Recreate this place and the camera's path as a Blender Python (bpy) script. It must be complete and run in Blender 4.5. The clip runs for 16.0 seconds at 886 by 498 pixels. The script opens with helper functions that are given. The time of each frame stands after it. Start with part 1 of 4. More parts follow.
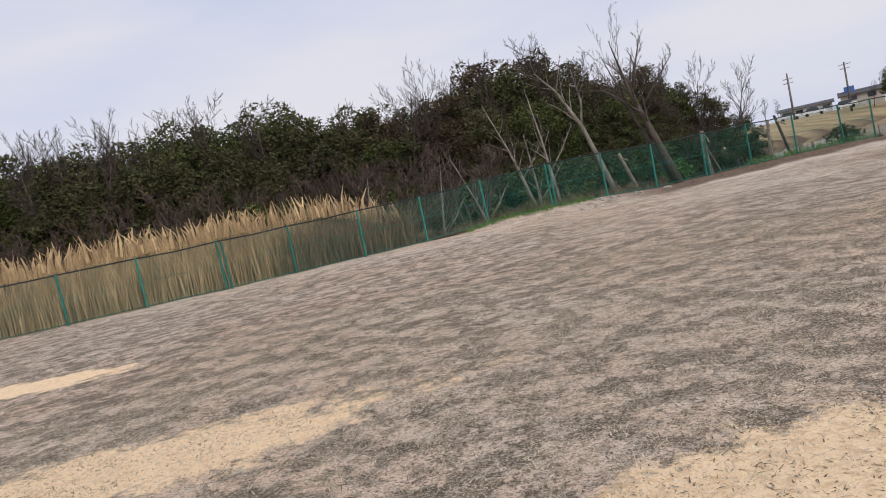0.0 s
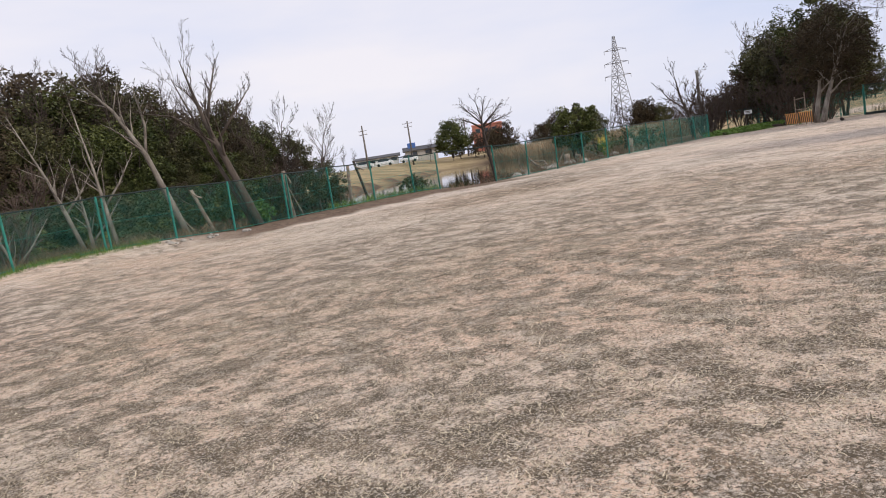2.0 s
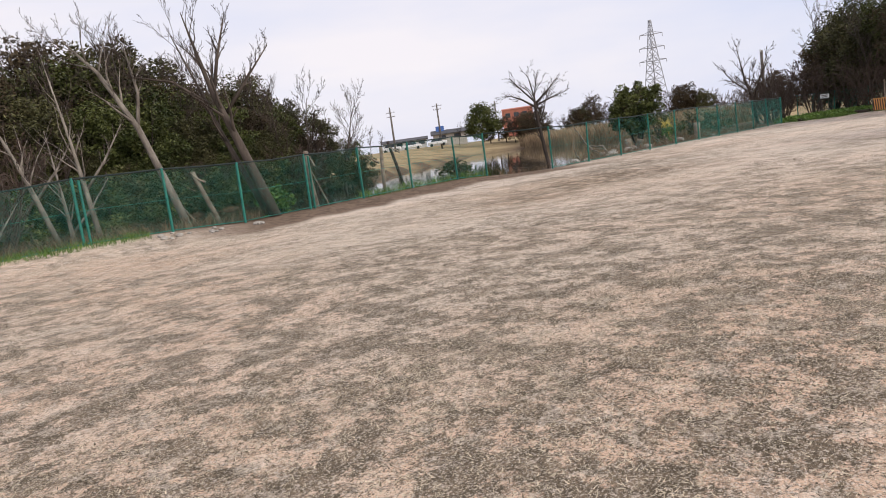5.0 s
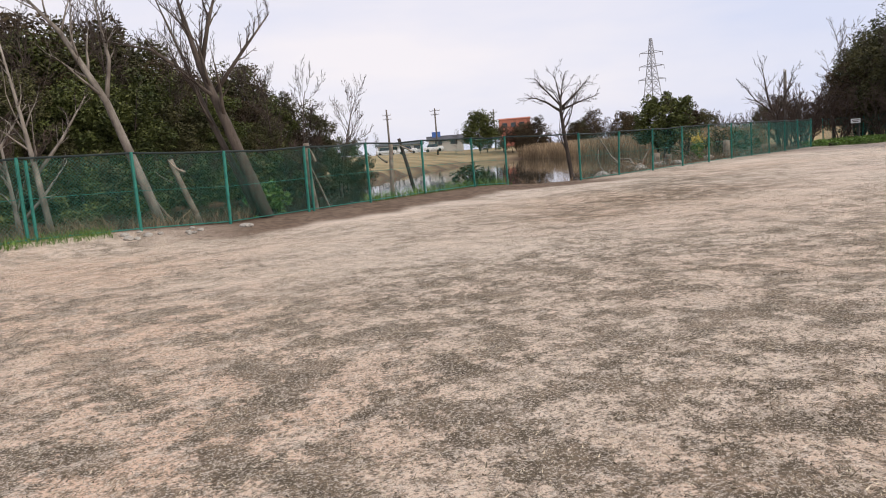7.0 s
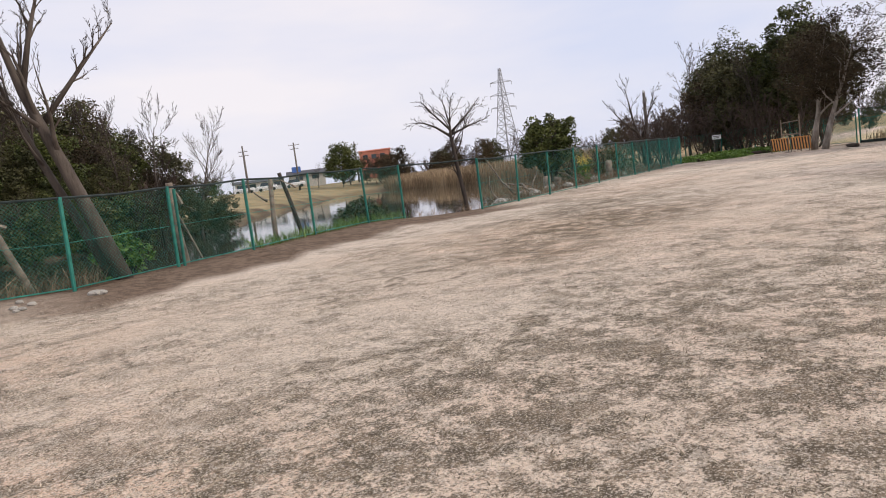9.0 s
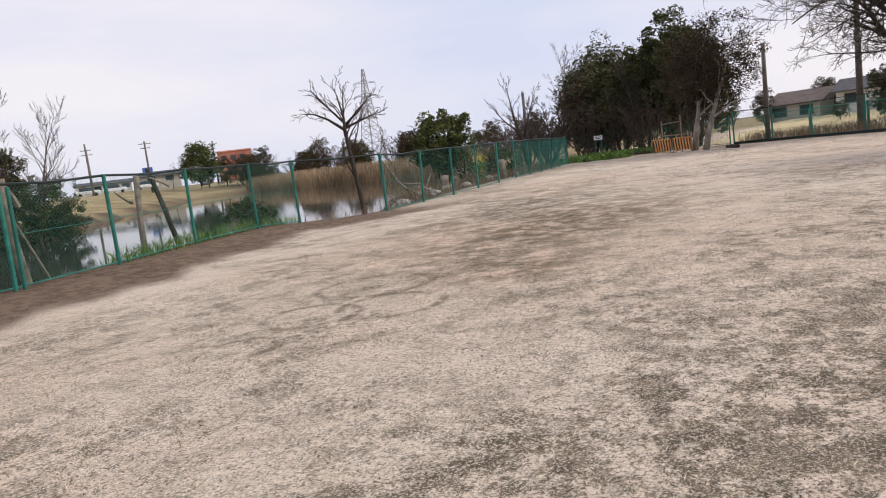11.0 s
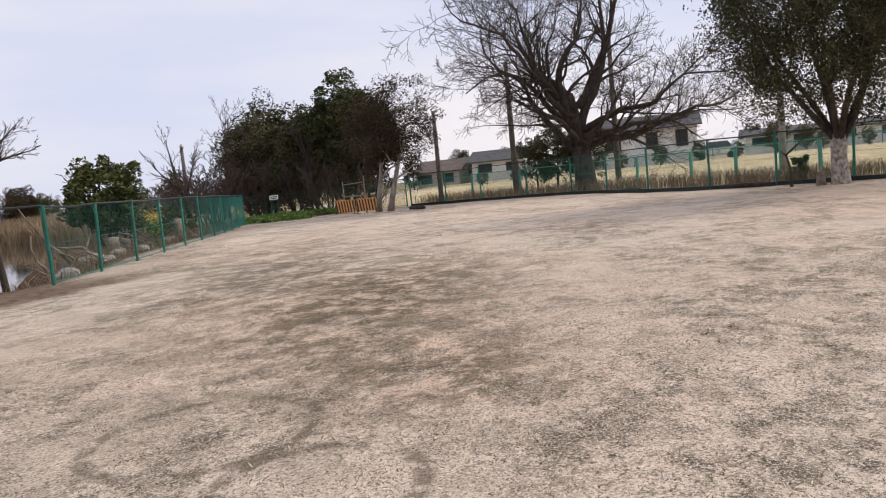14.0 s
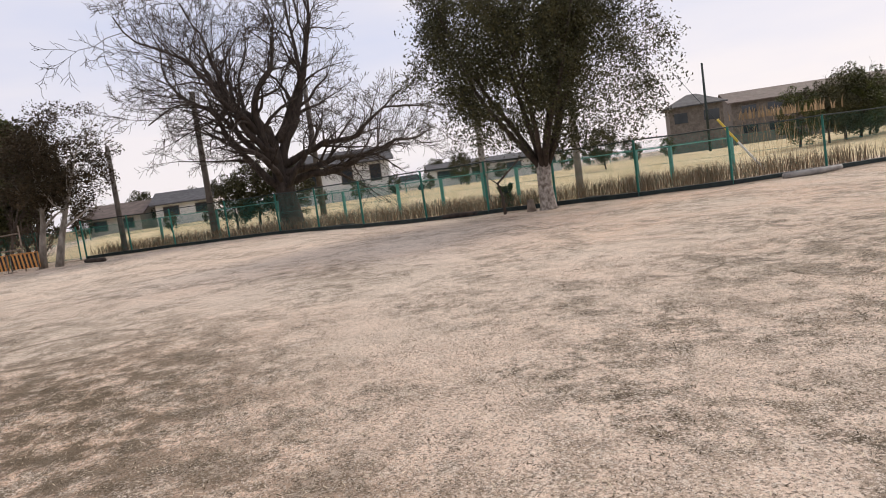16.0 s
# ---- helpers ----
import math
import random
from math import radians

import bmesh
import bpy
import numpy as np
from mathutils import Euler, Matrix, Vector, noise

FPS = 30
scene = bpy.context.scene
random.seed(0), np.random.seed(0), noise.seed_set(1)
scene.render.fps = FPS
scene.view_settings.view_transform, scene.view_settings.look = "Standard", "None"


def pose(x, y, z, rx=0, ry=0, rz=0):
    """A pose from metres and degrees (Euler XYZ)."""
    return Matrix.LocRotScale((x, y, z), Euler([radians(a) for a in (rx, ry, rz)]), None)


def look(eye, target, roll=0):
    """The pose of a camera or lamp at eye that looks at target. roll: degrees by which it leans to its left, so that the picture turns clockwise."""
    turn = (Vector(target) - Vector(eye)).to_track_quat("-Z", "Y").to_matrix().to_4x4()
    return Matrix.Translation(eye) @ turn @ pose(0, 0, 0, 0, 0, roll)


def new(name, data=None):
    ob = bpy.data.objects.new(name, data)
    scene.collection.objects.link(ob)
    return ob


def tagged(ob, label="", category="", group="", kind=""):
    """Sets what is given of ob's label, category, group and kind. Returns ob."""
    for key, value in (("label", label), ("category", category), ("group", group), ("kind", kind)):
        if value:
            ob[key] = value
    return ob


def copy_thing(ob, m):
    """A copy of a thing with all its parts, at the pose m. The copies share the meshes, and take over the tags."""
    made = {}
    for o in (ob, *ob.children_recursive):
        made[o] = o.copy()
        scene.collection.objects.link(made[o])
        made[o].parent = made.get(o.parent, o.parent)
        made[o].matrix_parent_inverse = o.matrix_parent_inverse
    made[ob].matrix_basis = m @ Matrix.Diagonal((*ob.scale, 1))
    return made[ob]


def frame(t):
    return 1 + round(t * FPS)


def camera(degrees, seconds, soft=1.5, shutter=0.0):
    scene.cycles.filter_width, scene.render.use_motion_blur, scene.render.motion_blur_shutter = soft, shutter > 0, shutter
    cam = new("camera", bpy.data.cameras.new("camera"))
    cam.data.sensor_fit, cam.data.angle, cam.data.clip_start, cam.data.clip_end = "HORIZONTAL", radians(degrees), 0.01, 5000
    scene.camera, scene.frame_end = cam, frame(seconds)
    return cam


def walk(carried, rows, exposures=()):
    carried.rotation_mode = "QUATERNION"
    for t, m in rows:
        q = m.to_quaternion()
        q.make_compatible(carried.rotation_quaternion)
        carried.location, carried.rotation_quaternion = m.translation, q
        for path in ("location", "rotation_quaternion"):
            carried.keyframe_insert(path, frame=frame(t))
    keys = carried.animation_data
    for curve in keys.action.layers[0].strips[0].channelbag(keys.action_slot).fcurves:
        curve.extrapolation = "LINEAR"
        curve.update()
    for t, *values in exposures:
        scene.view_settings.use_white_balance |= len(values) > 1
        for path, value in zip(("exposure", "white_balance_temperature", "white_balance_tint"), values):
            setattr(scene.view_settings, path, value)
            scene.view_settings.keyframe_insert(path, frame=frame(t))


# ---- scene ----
cam = camera(64.0, 16.0, soft=1.0)
PATH = [
    (0, (0.459, 0.426, 1.537), (0.388, 2.419, 1.396), -12.2),
    (0.5, (0.712, 1.218, 1.516), (1.015, 3.186, 1.329), -12.0),
    (1, (0.935, 2.006, 1.502), (1.581, 3.886, 1.281), -11.3),
    (1.5, (1.357, 2.78, 1.511), (2.242, 4.557, 1.27), -11.0),
    (2, (1.707, 3.54, 1.474), (2.713, 5.25, 1.225), -9.0),
    (2.5, (2.079, 4.29, 1.49), (3.126, 5.975, 1.24), -8.6),
    (3, (2.32, 4.979, 1.461), (3.329, 6.686, 1.199), -8.2),
    (3.5, (2.657, 5.69, 1.466), (3.618, 7.424, 1.202), -8.6),
    (4, (2.883, 6.543, 1.473), (3.818, 8.289, 1.188), -9.0),
    (4.2, (2.973, 6.805, 1.496), (3.903, 8.553, 1.208), -9.0),
    (6.3, (4.05, 10.383, 1.436), (5.081, 12.075, 1.168), -4.3),
    (6.5, (4.132, 10.672, 1.395), (5.176, 12.355, 1.12), -3.9),
    (7, (4.232, 11.472, 1.396), (5.212, 13.195, 1.13), -4.6),
    (7.5, (4.362, 12.261, 1.446), (5.395, 13.96, 1.234), -6.7),
    (8, (4.471, 12.957, 1.487), (5.602, 14.596, 1.297), -7.5),
    (8.5, (4.693, 13.732, 1.465), (5.944, 15.279, 1.264), -7.7),
    (9, (4.946, 14.492, 1.471), (6.246, 15.996, 1.253), -7.3),
    (9.5, (5.231, 15.228, 1.463), (6.62, 16.645, 1.212), -7.2),
    (9.7, (5.308, 15.474, 1.447), (6.73, 16.856, 1.188), -7.7),
    (11.8, (6.457, 18.556, 1.493), (8.083, 19.697, 1.262), -6.4),
    (12, (6.587, 18.846, 1.501), (8.232, 19.963, 1.278), -6.6),
    (12.5, (6.806, 19.49, 1.473), (8.504, 20.528, 1.275), -6.6),
    (13, (7.142, 20.103, 1.462), (8.925, 20.993, 1.281), -6.7),
    (13.5, (7.569, 20.696, 1.45), (9.429, 21.413, 1.282), -6.3),
    (14, (8.09, 21.078, 1.441), (10.056, 21.387, 1.247), -5.7),
    (14.5, (8.68, 21.398, 1.46), (10.65, 21.67, 1.25), -6.6),
    (15, (9.276, 21.692, 1.473), (11.263, 21.797, 1.266), -6.5),
    (15.5, (10.033, 21.82, 1.487), (12.017, 21.684, 1.275), -7.8),
    (16, (10.746, 21.869, 1.488), (12.662, 21.327, 1.297), -7.9),
]
walk(cam, [(t, look(eye, target, roll)) for t, eye, target, roll in PATH],
     [(0, -0.08, 6400, 10), (1.0, 0.02, 6450, 10), (3.0, 0.2, 6700, 11), (9.0, 0.16, 6750, 11), (12.5, 0.14, 6600, 10), (16, 0.14, 6900, 12)])

# ---- world, sun, exposure ----
SUN_AZ, SUN_EL = -60.0, 38.0
world = bpy.data.worlds.new("overcast_sky")
scene.world = world
world.use_nodes = True
wn, wl = world.node_tree.nodes, world.node_tree.links
wn.clear()
w_out = wn.new("ShaderNodeOutputWorld")
w_sky = wn.new("ShaderNodeTexSky")
w_sky.sky_type, w_sky.sun_disc = "NISHITA", False
w_sky.sun_elevation, w_sky.sun_rotation = radians(SUN_EL), radians(90 - SUN_AZ)
w_bg = wn.new("ShaderNodeBackground")
w_bg.inputs["Strength"].default_value = 0.06
w_cloud = wn.new("ShaderNodeBackground")
w_co = wn.new("ShaderNodeTexCoord")
w_map = wn.new("ShaderNodeMapping")
w_map.inputs["Scale"].default_value = (1.0, 1.0, 4.0)
w_no = wn.new("ShaderNodeTexNoise")
w_no.inputs["Scale"].default_value, w_no.inputs["Detail"].default_value = 1.7, 5
w_ramp = wn.new("ShaderNodeValToRGB")
w_ramp.color_ramp.elements[0].position, w_ramp.color_ramp.elements[0].color = 0.34, (0.66, 0.715, 0.91, 1)
w_ramp.color_ramp.elements[1].position, w_ramp.color_ramp.elements[1].color = 0.66, (0.88, 0.855, 0.92, 1)
w_cloud.inputs["Strength"].default_value = 1.0
w_mix = wn.new("ShaderNodeMixShader")
w_mix.inputs[0].default_value = 0.88
wl.new(w_co.outputs["Generated"], w_map.inputs["Vector"])
wl.new(w_map.outputs["Vector"], w_no.inputs["Vector"])
wl.new(w_no.outputs["Fac"], w_ramp.inputs["Fac"])
wl.new(w_ramp.outputs["Color"], w_cloud.inputs["Color"])
wl.new(w_sky.outputs["Color"], w_bg.inputs["Color"])
wl.new(w_bg.outputs["Background"], w_mix.inputs[1])
wl.new(w_cloud.outputs["Background"], w_mix.inputs[2])
wl.new(w_mix.outputs["Shader"], w_out.inputs["Surface"])

sun = new("sun", bpy.data.lights.new("sun", "SUN"))
sun.data.energy, sun.data.angle, sun.data.color = 1.9, radians(18), (1.0, 0.93, 0.84)
s_dir = Vector((math.cos(radians(SUN_AZ)) * math.cos(radians(SUN_EL)), math.sin(radians(SUN_AZ)) * math.cos(radians(SUN_EL)), math.sin(radians(SUN_EL))))
sun.matrix_world = look(s_dir * 60, (0, 0, 0))


# ---- materials ----
def mat(name, dark, light, scale=3.0, rough=0.85, metal=0.0, bump=0.0, bump_scale=None, island=0.0, obj=0.0, spec=0.3, stretch=(1, 1, 1), trans=0.0):
    """A surface with two scales of variation between two colours."""
    m = bpy.data.materials.new(name)
    m.use_nodes = True
    n, l = m.node_tree.nodes, m.node_tree.links
    b = n["Principled BSDF"]
    co = n.new("ShaderNodeTexCoord")
    mp = n.new("ShaderNodeMapping")
    mp.inputs["Scale"].default_value = stretch
    l.new(co.outputs["Object"], mp.inputs["Vector"])
    a = n.new("ShaderNodeTexNoise")
    a.inputs["Scale"].default_value, a.inputs["Detail"].default_value, a.inputs["Roughness"].default_value = scale, 6, 0.65
    l.new(mp.outputs["Vector"], a.inputs["Vector"])
    ramp = n.new("ShaderNodeValToRGB")
    ramp.color_ramp.elements[0].position, ramp.color_ramp.elements[1].position = 0.33, 0.67
    ramp.color_ramp.elements[0].color, ramp.color_ramp.elements[1].color = (*dark, 1), (*light, 1)
    l.new(a.outputs["Fac"], ramp.inputs["Fac"])
    out = ramp.outputs["Color"]
    for amount, kind in ((island, "g"), (obj, "o")):
        if amount:
            src = n.new("ShaderNodeNewGeometry").outputs["Random Per Island"] if kind == "g" else n.new("ShaderNodeObjectInfo").outputs["Random"]
            mr = n.new("ShaderNodeMapRange")
            mr.inputs["To Min"].default_value, mr.inputs["To Max"].default_value = 1 - amount, 1 + amount
            l.new(src, mr.inputs["Value"])
            hsv = n.new("ShaderNodeHueSaturation")
            l.new(mr.outputs["Result"], hsv.inputs["Value"])
            l.new(out, hsv.inputs["Color"])
            out = hsv.outputs["Color"]
    l.new(out, b.inputs["Base Color"])
    b.inputs["Roughness"].default_value, b.inputs["Metallic"].default_value = rough, metal
    b.inputs["Specular IOR Level"].default_value = spec
    if bump:
        c = n.new("ShaderNodeTexNoise")
        c.inputs["Scale"].default_value, c.inputs["Detail"].default_value = bump_scale or scale * 4, 5
        l.new(mp.outputs["Vector"], c.inputs["Vector"])
        bp = n.new("ShaderNodeBump")
        bp.inputs["Strength"].default_value, bp.inputs["Distance"].default_value = bump, 0.03
        l.new(c.outputs["Fac"], bp.inputs["Height"])
        l.new(bp.outputs["Normal"], b.inputs["Normal"])
    return m


M = {
    "green": mat("green_painted_steel", (0.012, 0.12, 0.095), (0.03, 0.22, 0.17), 6, 0.5, obj=0.2, spec=0.4),
    "palegreen": mat("faded_green_paint", (0.08, 0.30, 0.25), (0.14, 0.38, 0.31), 5, 0.6, obj=0.15),
    "wire": mat("green_coated_wire", (0.014, 0.13, 0.105), (0.03, 0.21, 0.17), 4, 0.5),
    "darkrail": mat("dark_rail", (0.012, 0.02, 0.02), (0.03, 0.045, 0.042), 4, 0.5),
    "net": mat("green_net", (0.03, 0.24, 0.19), (0.06, 0.33, 0.26), 4, 0.7),
    "bark": mat("grey_bark", (0.05, 0.04, 0.033), (0.14, 0.112, 0.092), 4, 0.9, bump=0.6, bump_scale=22, stretch=(1, 1, 0.3), obj=0.15),
    "palebark": mat("pale_bark", (0.12, 0.10, 0.083), (0.34, 0.305, 0.26), 4, 0.9, bump=0.6, bump_scale=20, stretch=(1, 1, 0.4), obj=0.12),
    "spotbark": mat("blotched_bark", (0.13, 0.10, 0.08), (0.55, 0.50, 0.44), 9, 0.9, bump=0.6, bump_scale=26),
    "darkbark": mat("dark_bark", (0.03, 0.024, 0.02), (0.085, 0.066, 0.055), 4, 0.92, bump=0.6, bump_scale=16, stretch=(1, 1, 0.3)),
    "twig": mat("brown_twigs", (0.035, 0.026, 0.021), (0.085, 0.062, 0.051), 2, 0.9, obj=0.2),
    "redtwig": mat("reddish_twigs", (0.06, 0.042, 0.033), (0.12, 0.083, 0.066), 2, 0.9, obj=0.2),
    "leaf": mat("evergreen_leaves", (0.028, 0.042, 0.012), (0.105, 0.115, 0.030), 0.7, 0.55, island=0.45, obj=0.25, spec=0.25),
    "leafdull": mat("dull_olive_leaves", (0.034, 0.038, 0.015), (0.095, 0.088, 0.036), 0.7, 0.6, island=0.4, obj=0.25, spec=0.2),
    "leafbrown": mat("brown_leaves", (0.042, 0.032, 0.019), (0.095, 0.070, 0.040), 0.6, 0.7, island=0.4, obj=0.3, spec=0.15),
    "leafbright": mat("bright_green_leaves", (0.06, 0.13, 0.02), (0.16, 0.26, 0.05), 1.2, 0.55, island=0.35),
    "reed": mat("dry_reeds", (0.28, 0.19, 0.10), (0.62, 0.45, 0.25), 0.9, 0.8, island=0.3),
    "fadedreed": mat("faded_reeds", (0.20, 0.14, 0.085), (0.42, 0.31, 0.19), 0.12, 0.85, island=0.35),
    "deadturf": mat("dark_dead_turf", (0.075, 0.06, 0.04), (0.20, 0.16, 0.105), 2, 0.9, island=0.35),
    "weed": mat("brown_dry_weeds", (0.13, 0.085, 0.055), (0.30, 0.21, 0.13), 0.7, 0.85, island=0.35),
    "straw": mat("straw_grass", (0.46, 0.38, 0.27), (0.74, 0.64, 0.48), 2, 0.85, island=0.3),
    "concrete": mat("weathered_concrete", (0.22, 0.21, 0.195), (0.42, 0.40, 0.37), 2.5, 0.9, bump=0.3, bump_scale=18, obj=0.1),
    "polegrey": mat("pole_grey", (0.10, 0.085, 0.075), (0.19, 0.17, 0.15), 3, 0.85, obj=0.1),
    "steelgrey": mat("galvanised_lattice", (0.28, 0.29, 0.32), (0.40, 0.41, 0.44), 0.5, 0.6, metal=0.2),
    "white": mat("white_render", (0.55, 0.55, 0.54), (0.74, 0.74, 0.73), 0.6, 0.85),
    "cream": mat("cream_wall", (0.40, 0.37, 0.33), (0.55, 0.51, 0.46), 0.6, 0.85),
    "roof": mat("grey_roof_tiles", (0.045, 0.045, 0.05), (0.10, 0.10, 0.105), 1.5, 0.7, bump=0.4, bump_scale=9),
    "brownroof": mat("brown_roof", (0.09, 0.07, 0.06), (0.16, 0.125, 0.11), 1.5, 0.75),
    "blue": mat("blue_sheet", (0.05, 0.12, 0.35), (0.10, 0.20, 0.48), 1, 0.5),
    "orange": mat("terracotta_wall", (0.36, 0.13, 0.09), (0.50, 0.20, 0.14), 0.4, 0.8),
    "glass": mat("dark_window_glass", (0.02, 0.025, 0.03), (0.05, 0.06, 0.07), 0.3, 0.1, spec=0.6),
    "barrier": mat("orange_barrier_paint", (0.50, 0.21, 0.05), (0.72, 0.36, 0.12), 5, 0.7),
    "black": mat("black_paint", (0.02, 0.018, 0.016), (0.055, 0.045, 0.04), 6, 0.7),
    "yellow": mat("yellow_plastic", (0.62, 0.46, 0.06), (0.78, 0.62, 0.14), 5, 0.5),
    "signwhite": mat("white_sign", (0.70, 0.70, 0.70), (0.82, 0.82, 0.82), 4, 0.5),
    "debris": mat("dead_wood", (0.12, 0.09, 0.07), (0.34, 0.28, 0.22), 4, 0.9, bump=0.4, obj=0.2),
    "stone": mat("pale_stones", (0.26, 0.24, 0.21), (0.48, 0.45, 0.40), 5, 0.9, bump=0.4, obj=0.2),
    "carwhite": mat("white_car_paint", (0.70, 0.70, 0.70), (0.78, 0.78, 0.78), 2, 0.3, spec=0.5),
    "tyre": mat("tyre_rubber", (0.015, 0.015, 0.015), (0.03, 0.03, 0.03), 5, 0.8),
}

RINGS = ((12.22, 23.38, 0.72), (10.75, 22.95, 0.5), (9.64, 22.66, 0.36), (11.35, 22.35, 0.55), (20.8, 24.3, 1.0))


# field soil: pinkish sand, dead turf, dark soil near the water, straw field beyond the road fence
def ground_material():
    m = bpy.data.materials.new("worn_field")
    m.use_nodes = True
    n, l = m.node_tree.nodes, m.node_tree.links
    b = n["Principled BSDF"]
    geo = n.new("ShaderNodeNewGeometry")

    def noise_of(scale, detail=6, rough=0.6, stretch=(1, 1, 1)):
        mp = n.new("ShaderNodeMapping")
        mp.inputs["Scale"].default_value = stretch
        l.new(geo.outputs["Position"], mp.inputs["Vector"])
        t = n.new("ShaderNodeTexNoise")
        t.inputs["Scale"].default_value, t.inputs["Detail"].default_value, t.inputs["Roughness"].default_value = scale, detail, rough
        l.new(mp.outputs["Vector"], t.inputs["Vector"])
        return t.outputs["Fac"]

    def ramp_of(src, lo, hi):
        r = n.new("ShaderNodeMapRange")
        r.interpolation_type = "SMOOTHSTEP"
        r.inputs["From Min"].default_value, r.inputs["From Max"].default_value = lo, hi
        l.new(src, r.inputs["Value"])
        return r.outputs["Result"]

    def mixed(fac, a, c):
        x = n.new("ShaderNodeMix")
        x.data_type = "RGBA"
        for slot, v in ((0, fac), (6, a), (7, c)):
            if isinstance(v, tuple):
                x.inputs[slot].default_value = (*v, 1)
            elif isinstance(v, float):
                x.inputs[slot].default_value = v
            else:
                l.new(v, x.inputs[slot])
        return x.outputs[2]

    def math_of(op, a, c):
        x = n.new("ShaderNodeMath")
        x.operation, x.use_clamp = op, True
        for slot, v in ((0, a), (1, c)):
            if isinstance(v, float):
                x.inputs[slot].default_value = v
            else:
                l.new(v, x.inputs[slot])
        return x.outputs[0]

    def attr(name):
        a = n.new("ShaderNodeAttribute")
        a.attribute_name = name
        return a.outputs["Fac"]

    sand = mixed(ramp_of(noise_of(0.16, 4), 0.35, 0.65), (0.70, 0.49, 0.35), (0.65, 0.535, 0.42))
    sand = mixed(math_of("MULTIPLY", attr("pale"), 0.5), sand, (0.75, 0.64, 0.53))
    turf = mixed(ramp_of(noise_of(3.5, 6, 0.7), 0.4, 0.6), (0.095, 0.076, 0.05), (0.235, 0.18, 0.125))
    # worn patches, clumps and tussocks of dead turf
    thick = math_of("SUBTRACT", math_of("ADD", attr("turf"), 0.24), math_of("MULTIPLY", attr("pale"), 0.12))
    broad = ramp_of(noise_of(0.42, 8, 0.68), 0.42, 0.58)
    clump = ramp_of(noise_of(1.9, 9, 0.74), 0.47, 0.53)
    tuft = ramp_of(noise_of(6.5, 8, 0.75), 0.49, 0.56)
    amount = math_of("MULTIPLY", clump, math_of("ADD", math_of("MULTIPLY", broad, 0.55), thick))
    amount = math_of("ADD", amount, math_of("MULTIPLY", tuft, math_of("ADD", math_of("MULTIPLY", broad, 0.35), math_of("MULTIPLY", thick, 0.55))))
    amount = math_of("MULTIPLY", amount, 0.96)
    col = mixed(amount, sand, turf)
    col = mixed(math_of("MULTIPLY", ramp_of(noise_of(3.1, 9, 0.8), 0.53, 0.58), 0.45), col, (0.78, 0.66, 0.54))
    # dark crumbs and pale bits of straw and grit
    fine = noise_of(62, 4, 0.8)
    col = mixed(math_of("MULTIPLY", ramp_of(noise_of(17, 6, 0.8), 0.525, 0.575), math_of("ADD", math_of("MULTIPLY", broad, 0.4), 0.3)), col, (0.105, 0.085, 0.06))
    col = mixed(math_of("MULTIPLY", ramp_of(noise_of(44, 4, 0.8), 0.525, 0.57), 0.8), col, (0.10, 0.08, 0.06))
    col = mixed(math_of("MULTIPLY", ramp_of(fine, 0.525, 0.575), math_of("SUBTRACT", 0.8, math_of("MULTIPLY", attr("turf"), 0.4))), col, (0.88, 0.78, 0.66))
    # curved scuff marks
    for rx, ry, rr in RINGS:
        dist = n.new("ShaderNodeVectorMath")
        dist.operation = "DISTANCE"
        dist.inputs[1].default_value = (rx, ry, 0)
        l.new(geo.outputs["Position"], dist.inputs[0])
        away = n.new("ShaderNodeMath")
        away.operation = "SUBTRACT"
        l.new(dist.outputs["Value"], away.inputs[0])
        away.inputs[1].default_value = rr
        size = n.new("ShaderNodeMath")
        size.operation = "ABSOLUTE"
        l.new(away.outputs[0], size.inputs[0])
        line = math_of("SUBTRACT", 1.0, ramp_of(size.outputs[0], 0.02, 0.09))
        col = mixed(math_of("MULTIPLY", math_of("MULTIPLY", line, 0.7), ramp_of(noise_of(2.2, 8, 0.75), 0.43, 0.53)), col, (0.14, 0.11, 0.08))
    col = mixed(ramp_of(math_of("ADD", math_of("MULTIPLY", attr("straw"), 0.6), math_of("MULTIPLY", noise_of(1.7, 9, 0.78), 0.9)), 0.76, 0.86), col, mixed(ramp_of(noise_of(14, 6, 0.8), 0.5, 0.58), (0.92, 0.70, 0.45), (0.76, 0.54, 0.33)))
    col = mixed(math_of("MULTIPLY", math_of("MULTIPLY", attr("stain"), 0.9), ramp_of(noise_of(1.6, 9, 0.78), 0.43, 0.55)), col, (0.12, 0.092, 0.06))
    col = mixed(attr("soil"), col, mixed(ramp_of(noise_of(5, 6, 0.7), 0.4, 0.6), (0.085, 0.055, 0.036), (0.17, 0.115, 0.08)))
    col = mixed(attr("dry"), col, mixed(ramp_of(noise_of(0.8, 6, 0.7), 0.35, 0.65), (0.50, 0.40, 0.22), (0.66, 0.56, 0.36)))
    col = mixed(attr("levee"), col, mixed(ramp_of(noise_of(0.15, 6, 0.7), 0.35, 0.65), (0.25, 0.19, 0.10), (0.42, 0.33, 0.19)))
    l.new(col, b.inputs["Base Color"])
    b.inputs["Roughness"].default_value, b.inputs["Specular IOR Level"].default_value = 0.95, 0.1
    h = math_of("ADD", math_of("MULTIPLY", fine, 0.5), math_of("MULTIPLY", noise_of(13, 6, 0.75), 0.5))
    bp = n.new("ShaderNodeBump")
    bp.inputs["Strength"].default_value, bp.inputs["Distance"].default_value = 0.8, 0.03
    l.new(h, bp.inputs["Height"])
